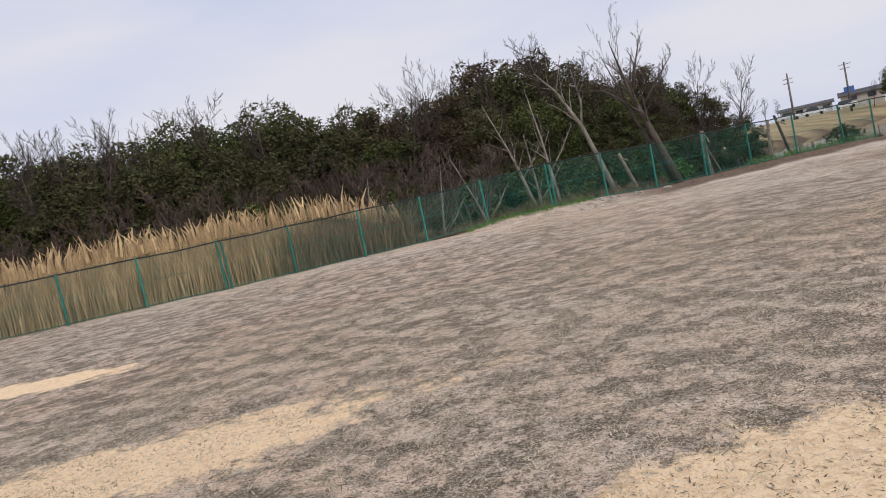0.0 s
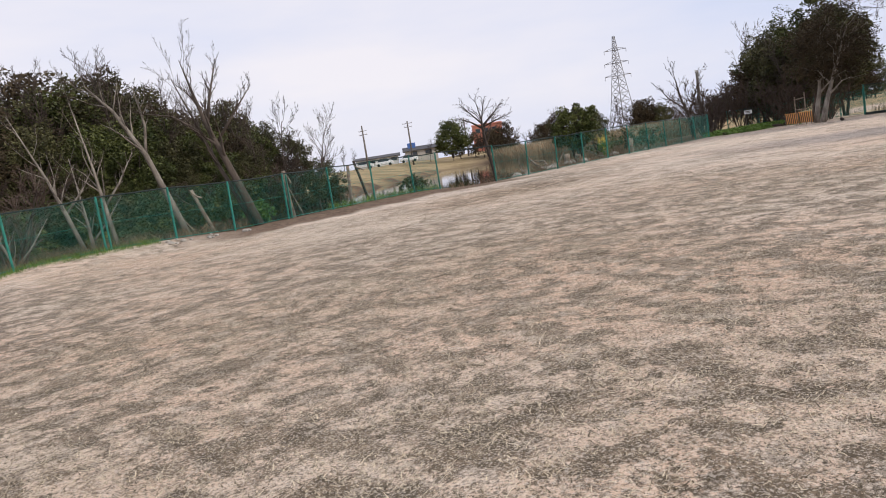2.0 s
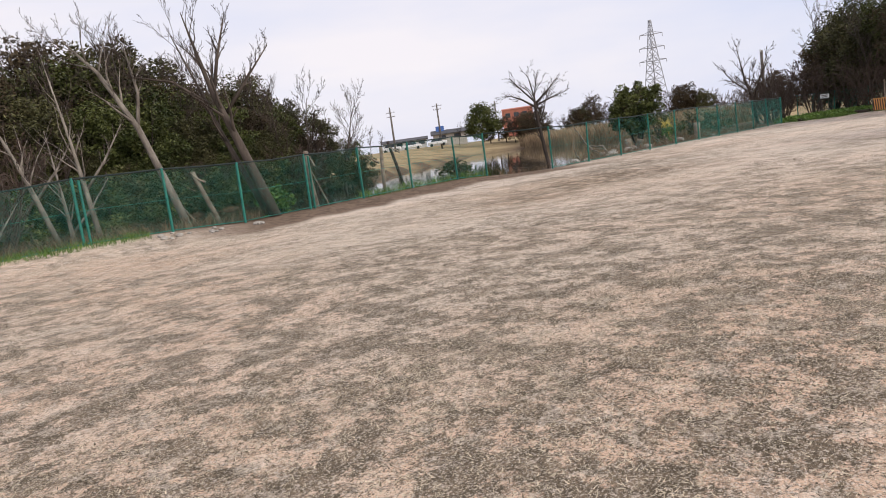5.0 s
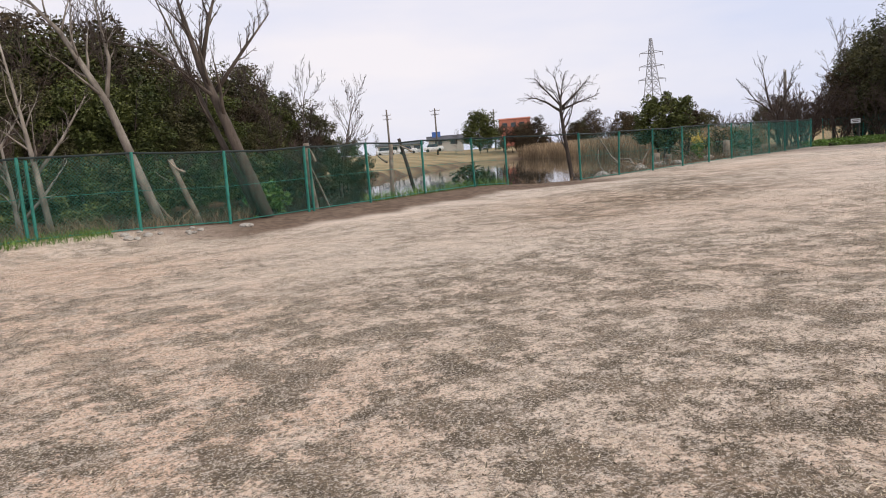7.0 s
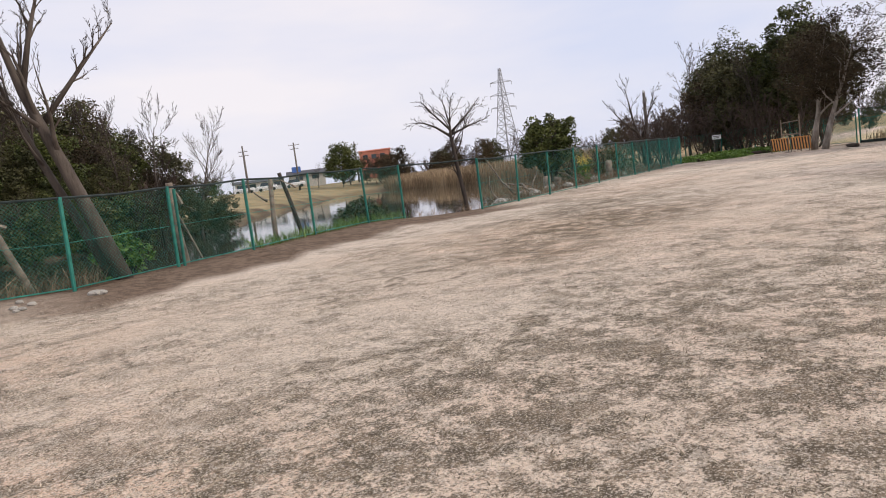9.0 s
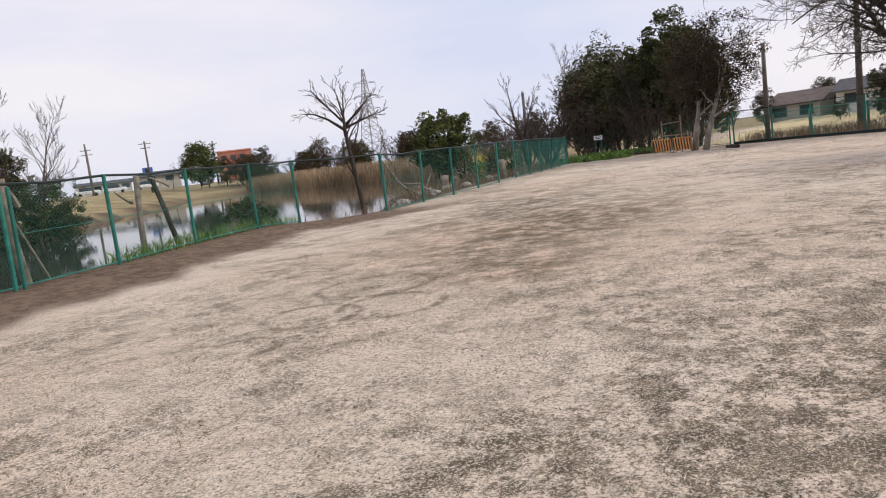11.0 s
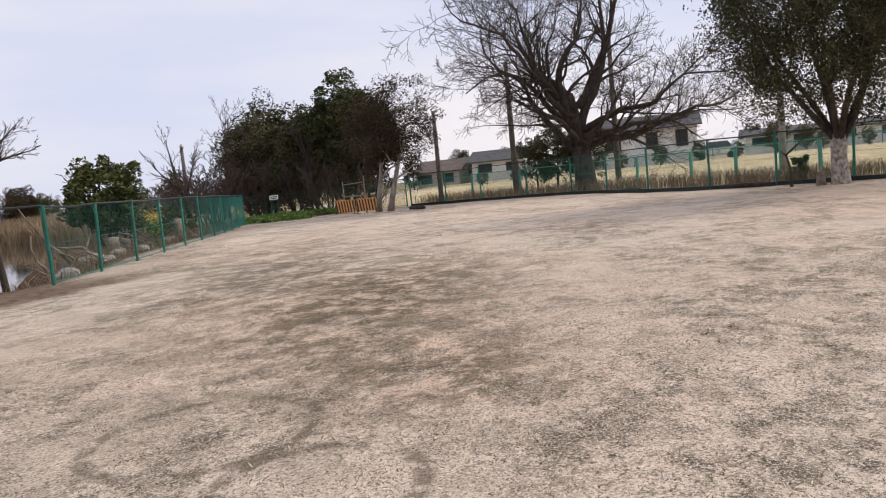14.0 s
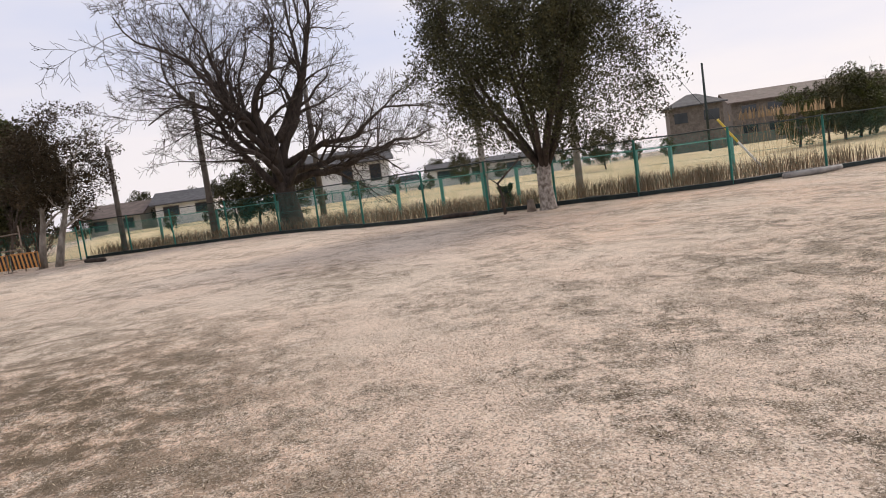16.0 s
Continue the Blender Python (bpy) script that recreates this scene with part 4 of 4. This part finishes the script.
for k, w in enumerate((0.42, 0.32)):
    part("lettering", box_bm((w, 0.006, 0.05), (0, -0.018, 1.40 - k * 0.1)), M["polegrey"], e)
for q in (-0.2, 0.2):
    raw("post", *rod((q, 0.03, -0.1), (q, 0.03, 1.5), 0.025, k=6), M["polegrey"], e)
# fence from the gap to the grove
fence("chain_link_fence", [(51.2, 29.8), (52.3, 32.0), (53.2, 34.4), (53.8, 37.0), (54.0, 39.6), (53.4, 42.0)], 1.7, "dull green chain-link fence among the grove", "darkrail", jitter=0.03, pitch=0.07, wire_r=0.0018, seed=15)
# logs edging the ground cover
for k, (x0, y0, x1, y1) in enumerate(((46.4, 37.3, 48.6, 36.2), (48.7, 36.1, 50.0, 33.8), (44.6, 27.6, 46.5, 28.7), (41.5, 17.0, 43.0, 17.7), (36.0, 13.0, 37.0, 14.3), (33.2, 9.2, 34.0, 9.7))):
    g = raw("edging_log", *tubes([[((x0, y0, zg(x0, y0) + 0.08), 0.1), (((x0 + x1) / 2, (y0 + y1) / 2 + 0.05, zg(x0, y0) + 0.09), 0.1), ((x1, y1, zg(x1, y1) + 0.08), 0.085)]], 8), M["darkbark"], smooth=True)
    tagged(g, "fallen dark log lying at the field edge", "log", "logs at the field edge")
g = raw("edging_log", *tubes([[((30.2, 4.4, 0.08), 0.1), ((30.0, 3.2, 0.09), 0.12), ((30.2, 2.0, 0.1), 0.08)]], 7), M["concrete"], smooth=True)
tagged(g, "pale rolled sheet lying against the fence", "roll")

# ---- poles ----
def utility_pole(x, y, h, r=0.16, arms=(), lamp=False, material="polegrey", label="grey concrete utility pole", base=None):
    z = zg(x, y) if base is None else base
    e = empty("utility_pole", Matrix.Translation((x, y, z)), label, "pole", "utility poles")
    raw("shaft", *rod((0, 0, -0.3), (0, 0, h), r, r * 0.68, 10), M[material], e, smooth=True)
    for az, w, zz in arms:
        a = radians(az)
        c, s = math.cos(a) * w / 2, math.sin(a) * w / 2
        raw("crossarm", *rod((-c, -s, zz), (c, s, zz), 0.05, k=6), M[material], e)
        for q in (-0.9, -0.4, 0.4, 0.9):
            raw("insulator", *rod((c * q, s * q, zz), (c * q, s * q, zz + 0.25), 0.05, k=6), M["white"], e)
    return e


utility_pole(53.0, 23.1, 8.3, 0.2, label="tall dark wooden utility pole behind the fence")
utility_pole(55.2, 16.6, 9.4, 0.2, label="tall grey utility pole behind the spreading tree")
utility_pole(37.6, 8.0, 9.5, 0.16, label="grey concrete pole behind the evergreen tree", material="concrete")
utility_pole(40.8, 11.0, 6.5, 0.17, label="grey concrete pole behind the evergreen tree", material="concrete")
utility_pole(51.0, 27.6, 5.6, 0.16, label="tall dark wooden utility pole behind the fence")
utility_pole(66.5, -20.4, 8.0, 0.14, label="slim dark lamp pole beside the roofs", material="darkrail")
utility_pole(80.4, 144.2, 9.5, 0.22, ((120, 2.6, 9.0), (120, 2.0, 8.2)), base=1.5)
utility_pole(71.4, 149.0, 10.0, 0.22, ((120, 2.2, 8.8),), base=1.5)
utility_pole(70.0, 146.0, 8.6, 0.22, ((120, 2.2, 7.8),), base=1.5)
utility_pole(98, 148, 9.0, 0.2, ((120, 2.0, 8.3),), base=1.5)
utility_pole(56.5, 47.0, 6.0, 0.16, ((30, 1.6, 5.8),), label="grey pole before the dark grove")
e = empty("stay_guard", Matrix.Translation((36.2, 0.9, zg(36.2, 0.9))), "leaning yellow and white stay-wire guard tube", "guard")
raw("stay_wire", *rod((0.0, -1.0, -0.1), (1.2, 2.2, 4.6), 0.012, k=5), M["darkrail"], e)
raw("lower_tube", *rod((0.0, -1.0, 0.0), (0.35, 0.0, 1.4), 0.05, k=8), M["signwhite"], e)
raw("upper_tube", *rod((0.35, 0.0, 1.4), (0.62, 0.7, 2.45), 0.055, k=8), M["yellow"], e)


def pylon(x, y, h):
    e = empty("power_pylon", Matrix.Translation((x, y, 0)), "steel lattice power pylon far across the pond", "pylon")
    def wid(z):
        return 4.0 * (1 - z / h) ** 1.15 + 0.35
    lv = [h * (1 - (1 - k / 14) ** 1.25) for k in range(15)]
    legs, braces = [], []
    for sx, sy in ((1, 1), (1, -1), (-1, -1), (-1, 1)):
        raw("leg", *tubes([[((sx * wid(z), sy * wid(z), z), 0.16) for z in lv]], 5), M["steelgrey"], e)
    for a, b in zip(lv, lv[1:]):
        wa, wb = wid(a), wid(b)
        c4 = ((1, 1), (1, -1), (-1, -1), (-1, 1))
        for (p, q), (r, s) in zip(c4, c4[1:] + c4[:1]):
            braces += [((p * wa, q * wa, a), (r * wb, s * wb, b), 0.09), ((r * wa, s * wa, a), (p * wb, q * wb, b), 0.09), ((p * wb, q * wb, b), (r * wb, s * wb, b), 0.08)]
    raw("lattice", *rods(braces), M["steelgrey"], e)
    for z, w in ((h * 0.60, 5.2), (h * 0.73, 4.8), (h * 0.86, 4.4)):
        for sgn in (-1, 1):
            dx, dy = 0.72 * sgn, -0.69 * sgn
            raw("crossarm", *rods([((0, 0, z), (dx * w, dy * w, z + 0.1), 0.13), ((0, 0, z + 1.2), (dx * w, dy * w, z + 0.1), 0.1)]), M["steelgrey"], e)
            raw("insulator", *rod((dx * w, dy * w, z - 1.3), (dx * w, dy * w, z + 0.1), 0.12, k=6), M["steelgrey"], e)


pylon(224.5, 219.0, 40.0)

# ---- buildings ----
def house(name, m, w, d, wall_h, ridge, wall, roof, label, windows=(), over=0.5, hip=False):
    """A gabled house along its own x; windows: (face, x, z, w, h), face -1 or 1 of y, or 'a'/'b' for the ends."""
    e = empty(name, m, label, "house")
    bm = box_bm((w, d, wall_h + 1), (0, 0, (wall_h - 1) / 2))
    if not hip:
        for sx in (-1, 1):
            vs = [bm.verts.new(v) for v in ((sx * w / 2, -d / 2, wall_h), (sx * w / 2, d / 2, wall_h), (sx * w / 2, 0, ridge - 0.1))]
            bm.faces.new(vs)
    part("wall", bm, M[wall], e)
    o, t = over, 0.14
    rx = w / 2 + o - (d / 2 if hip else 0)
    for s in (-1, 1):
        bm = bmesh.new()
        low = [(-w / 2 - o, s * (d / 2 + o), wall_h - 0.15), (w / 2 + o, s * (d / 2 + o), wall_h - 0.15), (rx, 0, ridge), (-rx, 0, ridge)]
        a = [bm.verts.new(v) for v in low]
        b = [bm.verts.new((v[0], v[1], v[2] + t)) for v in low]
        bm.faces.new(a)
        bm.faces.new(b[::-1])
        for i in range(4):
            bm.faces.new((a[i], b[i], b[(i + 1) % 4], a[(i + 1) % 4]))
        part("roof", bm, M[roof], e)
    if hip:
        for s in (-1, 1):
            bm = bmesh.new()
            low = [(s * (w / 2 + o), -d / 2 - o, wall_h - 0.15 + t), (s * (w / 2 + o), d / 2 + o, wall_h - 0.15 + t), (s * rx, 0, ridge + t)]
            bm.faces.new([bm.verts.new(v) for v in low])
            part("roof", bm, M[roof], e)
    for face, x, z, ww, hh in windows:
        if face in (-1, 1):
            win = part("window", box_bm((ww + 0.16, 0.10, hh + 0.16), (x, face * (d / 2 + 0.02), z), 0.01), M["polegrey"], e)
            part("pane", box_bm((ww, 0.04, hh), (x, face * (d / 2 + 0.07), z)), M["glass"], win)
        else:
            s = 1 if face == "b" else -1
            win = part("window", box_bm((0.10, ww + 0.16, hh + 0.16), (s * (w / 2 + 0.02), x, z), 0.01), M["polegrey"], e)
            part("pane", box_bm((0.04, ww, hh), (s * (w / 2 + 0.07), x, z)), M["glass"], win)
    return e


def place_m(x, y, turn, z=0.0):
    return Matrix.Translation((x, y, z)) @ Matrix.Rotation(radians(turn), 4, "Z")


house("white_house", place_m(84.1, 11.1, 82), 10.0, 7, 4.4, 5.7, "white", "roof", "white rendered house with grey gabled roof", ((1, -3.6, 3.2, 1.0, 1.5), (1, -0.8, 3.2, 1.0, 1.5), (1, 2.8, 3.2, 1.2, 1.4), ("a", 0, 3.2, 1.2, 1.3)))
house("white_house", place_m(90.3, 26.1, 84), 5.8, 7, 3.0, 4.1, "white", "roof", "small white house with dark roof", ((1, -1.6, 2.2, 1.2, 0.8), (1, 1.4, 2.2, 1.4, 0.8)))
house("brown_house", place_m(91.7, 32.8, 80), 5.0, 7, 2.4, 3.6, "cream", "brownroof", "low house with brown roof behind trees", ((1, -1.2, 1.6, 1.2, 0.9), (1, 1.4, 1.6, 1.2, 0.9)))
house("tiled_house", place_m(80.5, -29.2, 60), 5.6, 5.6, 5.9, 7.1, "polegrey", "roof", "dark house with hipped tiled roof", ((1, -1.6, 4.6, 1.6, 1.1), (1, 1.6, 4.6, 1.4, 1.1)), hip=True)
house("long_building", place_m(84, -50, 62), 22, 9, 6.0, 7.4, "polegrey", "brownroof", "long two-storey building with brown roof", tuple((1, -9 + 3.0 * k, 5.0, 1.7, 0.9) for k in range(7)) + tuple((1, -9 + 3.0 * k, 2.6, 1.7, 1.0) for k in range(7)))
house("long_shed", place_m(90, -8, 78, 0.6), 15, 6, 2.2, 2.8, "white", "roof", "long low white shed behind the dry field", tuple((1, -6 + 4 * k, 1.5, 1.6, 0.7) for k in range(4)))
house("shop_building", place_m(82.5, 166.0, -28, 2.0), 10.5, 8, 2.2, 2.7, "white", "roof", "long white building with a dark roof edge across the pond", tuple((-1, -4 + 2.7 * k, 1.4, 1.3, 0.7) for k in range(4)))
house("shop_building", place_m(91.5, 159.5, -28, 2.0), 8.0, 7, 2.7, 3.5, "cream", "roof", "two-storey grey building beside the white shop", ((-1, -1.8, 1.9, 1.5, 0.8), (-1, 1.8, 1.9, 1.5, 0.8)))
b = part("blue_box", box_bm((2.0, 2.0, 1.6), (0, 0, 0.8), 0.05), M["blue"])
b.matrix_basis = place_m(89.5, 160.3, -28, 5.0)
tagged(b, "blue water tank on the far building roof", "tank")
house("terracotta_building", place_m(136.8, 193.3, -36, 1.0), 9.5, 9, 9.2, 9.5, "orange", "orange", "terracotta apartment block with flat roof", tuple((-1, -3 + 2.6 * k, 7.4, 1.4, 1.2) for k in range(3)), over=0.15)


def car(m, label):
    e = empty("parked_car", m, label, "car", "parked cars")
    bm = box_bm((4.2, 1.7, 0.75), (0, 0, 0.7), 0.18)
    part("body", bm, M["carwhite"], e)
    bm = bmesh.new()
    bmesh.ops.create_cone(bm, cap_ends=True, segments=4, radius1=1.75, radius2=1.25, depth=0.6, matrix=Matrix.Translation((-0.2, 0, 1.35)) @ Matrix.Diagonal((1.0, 0.62, 1, 1)) @ Matrix.Rotation(radians(45), 4, "Z"))
    part("cabin", bm, M["glass"], e)
    for sx in (-1.3, 1.3):
        for sy in (-0.8, 0.8):
            raw("wheel", *rod((sx, sy - 0.1, 0.32), (sx, sy + 0.1, 0.32), 0.32, k=14), M["tyre"], e)


car(place_m(80.0, 5.0, 80, zg(80, 5.0)), "white car parked beside the white house")
for k, (x, y) in enumerate(((70, 148), (74, 146), (79, 143.5))):
    car(place_m(x, y, -28, 1.9), "white car parked on the far bank")

# ---- far trees ----
rng = random.Random(27)
leafy_tree("round_evergreen", place_m(88.2, 139.5, 0, 1.5), 8.0, 7.8, 0.4, 401, M["darkbark"], M["leaf"], "large round evergreen on the far bank", clumps=120, per=90, leaf_size=0.4, trunk_r=0.3)
for x, y, s in ((95.5, 133, 0.62), (104, 127, 0.72), (99.5, 131, 0.5), (98, 145, 0.7), (101.5, 143, 0.74), (95, 147, 0.7)):
    place(protos[3], x, y, s)
x = 98.0
while x < 190:
    y = 138 - (x - 98) * 0.75 + rng.uniform(-4, 4)
    place(protos[rng.choice((1, 2, 3, 3))] if rng.random() < 0.45 else brush[rng.randrange(2)], x, y, rng.uniform(0.74, 0.98) if x < 150 else rng.uniform(0.8, 1.1))
    place(brush[1], x + 2, y + 5, rng.uniform(1.1, 1.5))
    x += rng.uniform(2.0, 3.2)
for x, y, s in ((66, 150, 0.45), (69, 151, 0.4), (86, 146, 0.45), (91, 144, 0.4), (97, 140, 0.5), (62, 152, 0.5), (108, 126, 0.75), (118, 120, 0.8), (58, 150, 0.45)):
    place(bares[int(x) % 3], x, y, s)
# hedge on the south-east and scrub at the far side of the dry field
for k in range(11):
    place(protos[(0, 1, 2)[k % 3]], 52.0 + 0.9 * k + rng.uniform(-0.8, 0.8), -18.0 - 2.6 * k * 0.9 + rng.uniform(-1, 1), rng.uniform(0.52, 0.72))
for k in range(16):
    place(protos[(1, 2, 3)[k % 3]], 88 + rng.uniform(-2, 6), 46 - 5.2 * k + rng.uniform(-1, 1), rng.uniform(0.28, 0.5))
for x, y, s in ((53.5, 18.5, 0.5), (54.5, 20.5, 0.55), (56, 21.8, 0.45), (76.5, 0.5, 0.38), (61.0, -6.5, 0.42)):
    place(protos[1], x, y, s)
for k in range(15):
    place(protos[(1, 2, 0)[k % 3]], 73.5 - 0.45 * k + rng.uniform(-0.6, 0.6), 27 - 3.1 * k, rng.uniform(0.17, 0.24))
# dark net fence across the far side of the dry field
fence("field_fence", [(78 - 0.12 * k * k * 0.3, 48 - 7.0 * k) for k in range(13)], 1.1, "dark green netted fence across the dry field", "wire", pitch=0.16, wire_r=0.004, wire="wire", bottom=False, seed=33)

# ---- weeds along the road-side fence ----
def along(pts, n, d0, d1):
    seg = rs.randint(0, len(pts) - 1, n)
    f, d = rs.uniform(0, 1, n), rs.uniform(d0, d1, n)
    p = np.array(pts)
    a, b = p[seg], p[seg + 1]
    w = np.linalg.norm(b - a, axis=1)
    nx, ny = (b[:, 1] - a[:, 1]) / w, -(b[:, 0] - a[:, 0]) / w
    return np.c_[a[:, 0] + (b - a)[:, 0] * f + nx * d, a[:, 1] + (b - a)[:, 1] * f + ny * d]


stuff("dry_weeds", along(POSTS_C[:5], 2000, 0.6, 3.6), 0.8, 0.018, "weed", "tall brown dry weeds between the fences", 0.12, 0.1)
stuff("dry_weeds", along(POSTS_C[4:], 3600, 0.4, 3.4), 0.7, 0.022, "weed", "knee-high dry weeds between the fences", 0.2, 0.15)
stuff("dry_grass", along(POSTS_C, 5000, 4.0, 9.0), 0.55, 0.03, "straw", "pale straw grass at the edge of the dry field", 0.3, 0.2)
pl = np.c_[rs.uniform(47, 52, 70), rs.uniform(-16, -10, 70)]
stuff("pampas_grass", pl, 2.9, 0.018, "reed", "tall pampas stalks beside the hedge", 0.1, 0.08)
tagged(quads("pampas_plumes", blades(rs, pl, height(pl[:, 0], pl[:, 1]) + 2.5, 0.7, 0.10, 0.12, 0.1), M["fadedreed"]), "pale pampas plumes beside the hedge", "grass", kind="stuff")

# yellow flowering plant and rubble on the pond bank
for x, y in ((33.2, 36.0), (33.6, 36.3)):
    e = empty("flowering_plant", at_ground(x, y), "yellow flowering rape plant behind the fence", "plant", "flowering plants")
    c = crown_points(rs, 26, (0, 0, 0.6), (0.35, 0.35, 0.5), 0.1)
    quads("foliage", leaf_cloud(rs, c, np.full(26, 0.12), 10, 0.12), M["leafbright"], e)
    tagged(quads("blossom", leaf_cloud(rs, c + np.array([0, 0, 0.35]), np.full(26, 0.12), 8, 0.07), M["yellow"], e), kind="stuff")
rng = random.Random(44)


def stone(x, y, s, material="stone", label="pale rubble stone on the bank", name="stone"):
    bm = bmesh.new()
    bmesh.ops.create_icosphere(bm, subdivisions=2, radius=s)
    for v in bm.verts:
        v.co *= 1 + 0.25 * noise.noise(v.co * (2.2 / s) + Vector((x, y, 0)))
        v.co.z *= 0.6
    o = part(name, bm, M[material])
    o.matrix_basis = Matrix.Translation((x, y, zg(x, y) + s * 0.25)) @ Matrix.Rotation(rng.random() * 6, 4, "Z")
    tagged(o, label, "stone", "stones by the fences")


for k in range(26):
    x = rng.uniform(23, 41)
    y = float(np.interp(x, FENCE_X, FENCE_Y)) + rng.uniform(0.8, 2.2)
    stone(x, y, rng.uniform(0.1, 0.3))
for k in range(14):
    x = rng.uniform(5.6, 8.6)
    stone(x, float(np.interp(x, FENCE_X, FENCE_Y)) - rng.uniform(0.5, 1.3), rng.uniform(0.05, 0.12))
for k in range(9):
    x = rng.uniform(20.0, 40)
    y = float(np.interp(x, FENCE_X, FENCE_Y)) + rng.uniform(1.0, 3.0)
    a = rng.uniform(0, 3.1)
    o = raw("driftwood", *tubes([limb(rng, (0, 0, 0), (math.cos(a), math.sin(a), 0.5), rng.uniform(1.2, 2.4), 0.07, 0.02, 0.2, 0.0, 5), limb(rng, (0.2, 0, 0.1), (math.cos(a + 1), math.sin(a + 1), 0.6), 1.0, 0.04, 0.01, 0.2, 0, 4)]), M["debris"], smooth=True)
    o.matrix_basis = at_ground(x, y)
    tagged(o, "bleached fallen branch on the pond bank", "branch", "fallen branches on the bank")
for x, y, h in ((36.5, 36.9, 0.9), (29.9, 35.6, 0.6), (31.0, 36.0, 0.5)):
    o = raw("bank_stump", *tubes([limb(rng, (0, 0, -0.2), (0.1, 0, 1), h + 0.2, 0.2, 0.17, 0.08, 0, 4)]), M["debris"], smooth=True)
    o.matrix_basis = at_ground(x, y)
    tagged(o, "pale cut tree stump behind the fence", "stump", "stumps on the bank")
# small shrubs behind the fences
for k, (x, y, h, w) in enumerate(((18.6, 34.2, 1.1, 1.5), (9.9, 31.0, 1.3, 1.2), (5.3, 31.0, 1.6, 2.0), (35.5, 38.6, 1.8, 2.2), (38.6, 39.0, 1.7, 2.4), (41.5, 39.6, 1.5, 2.0), (6.6, 30.9, 0.8, 1.0), (36.9, 11.6, 1.1, 0.7), (-2.6, 31.6, 1.7, 2.4), (0.4, 31.2, 1.8, 2.2), (2.6, 32.4, 1.7, 2.2), (-5.0, 30.6, 1.5, 2.2), (7.9, 32.0, 1.2, 1.6))):
    leafy_tree("small_shrub", at_ground(x, y), h, w, 0.05, 500 + k, M["darkbark"], M["leaf" if k != 1 else "leafbright"], "small green shrub behind the fence", clumps=30, per=45, leaf_size=0.13, stems=3, trunk_r=0.03, group="shrubs behind the fences", category="shrub")

# longer straw lying in tufts where the walk begins
r = np.random.RandomState(9)
tuft = np.c_[r.uniform(-5, 7, 900), r.uniform(2.0, 8.5, 900)]
tuft = np.repeat(tuft, 18, 0) + r.normal(0, 0.12, (900 * 18, 2))
tagged(quads("straw_tufts", blades(rs, tuft, height(tuft[:, 0], tuft[:, 1]) - 0.004, 0.03, 0.005, 1.8, 1.0), M["straw"]), "flattened tufts of long pale straw on the field", "grass", kind="stuff")

# ---- short dead turf on the field, thickest along the way walked ----
def turf(n, x0, x1, y0, y1, seed):
    r = np.random.RandomState(seed)
    c = np.c_[r.uniform(x0, x1, n // 12), r.uniform(y0, y1, n // 12)]
    xy = np.repeat(c, 12, 0) + r.normal(0, 0.10, (len(c) * 12, 2))
    d = (xy[:, 1] - np.interp(xy[:, 0], FENCE_X, FENCE_Y)) * 0.93
    return xy[d < -1.6]


for n, area, sd in ((150000, (-4, 9, 1.0, 13), 1), (120000, (2, 18, 10, 27), 2)):
    xy = turf(n, *area, sd)
    tagged(quads("dead_grass", blades(rs, xy, height(xy[:, 0], xy[:, 1]) - 0.004, 0.013, 0.006, 1.7, 0.9), M["straw"]), "short pale dead grass blades on the field", "grass", kind="stuff")

xy = np.concatenate([turf(70000, -5, 9, 2.5, 14, 5), turf(70000, 2, 20, 10, 27, 6)])
tagged(quads("dead_grass", blades(rs, xy, height(xy[:, 0], xy[:, 1]) - 0.004, 0.014, 0.007, 1.5, 0.9), M["deadturf"]), "dark brown withered turf on the field", "grass", kind="stuff")
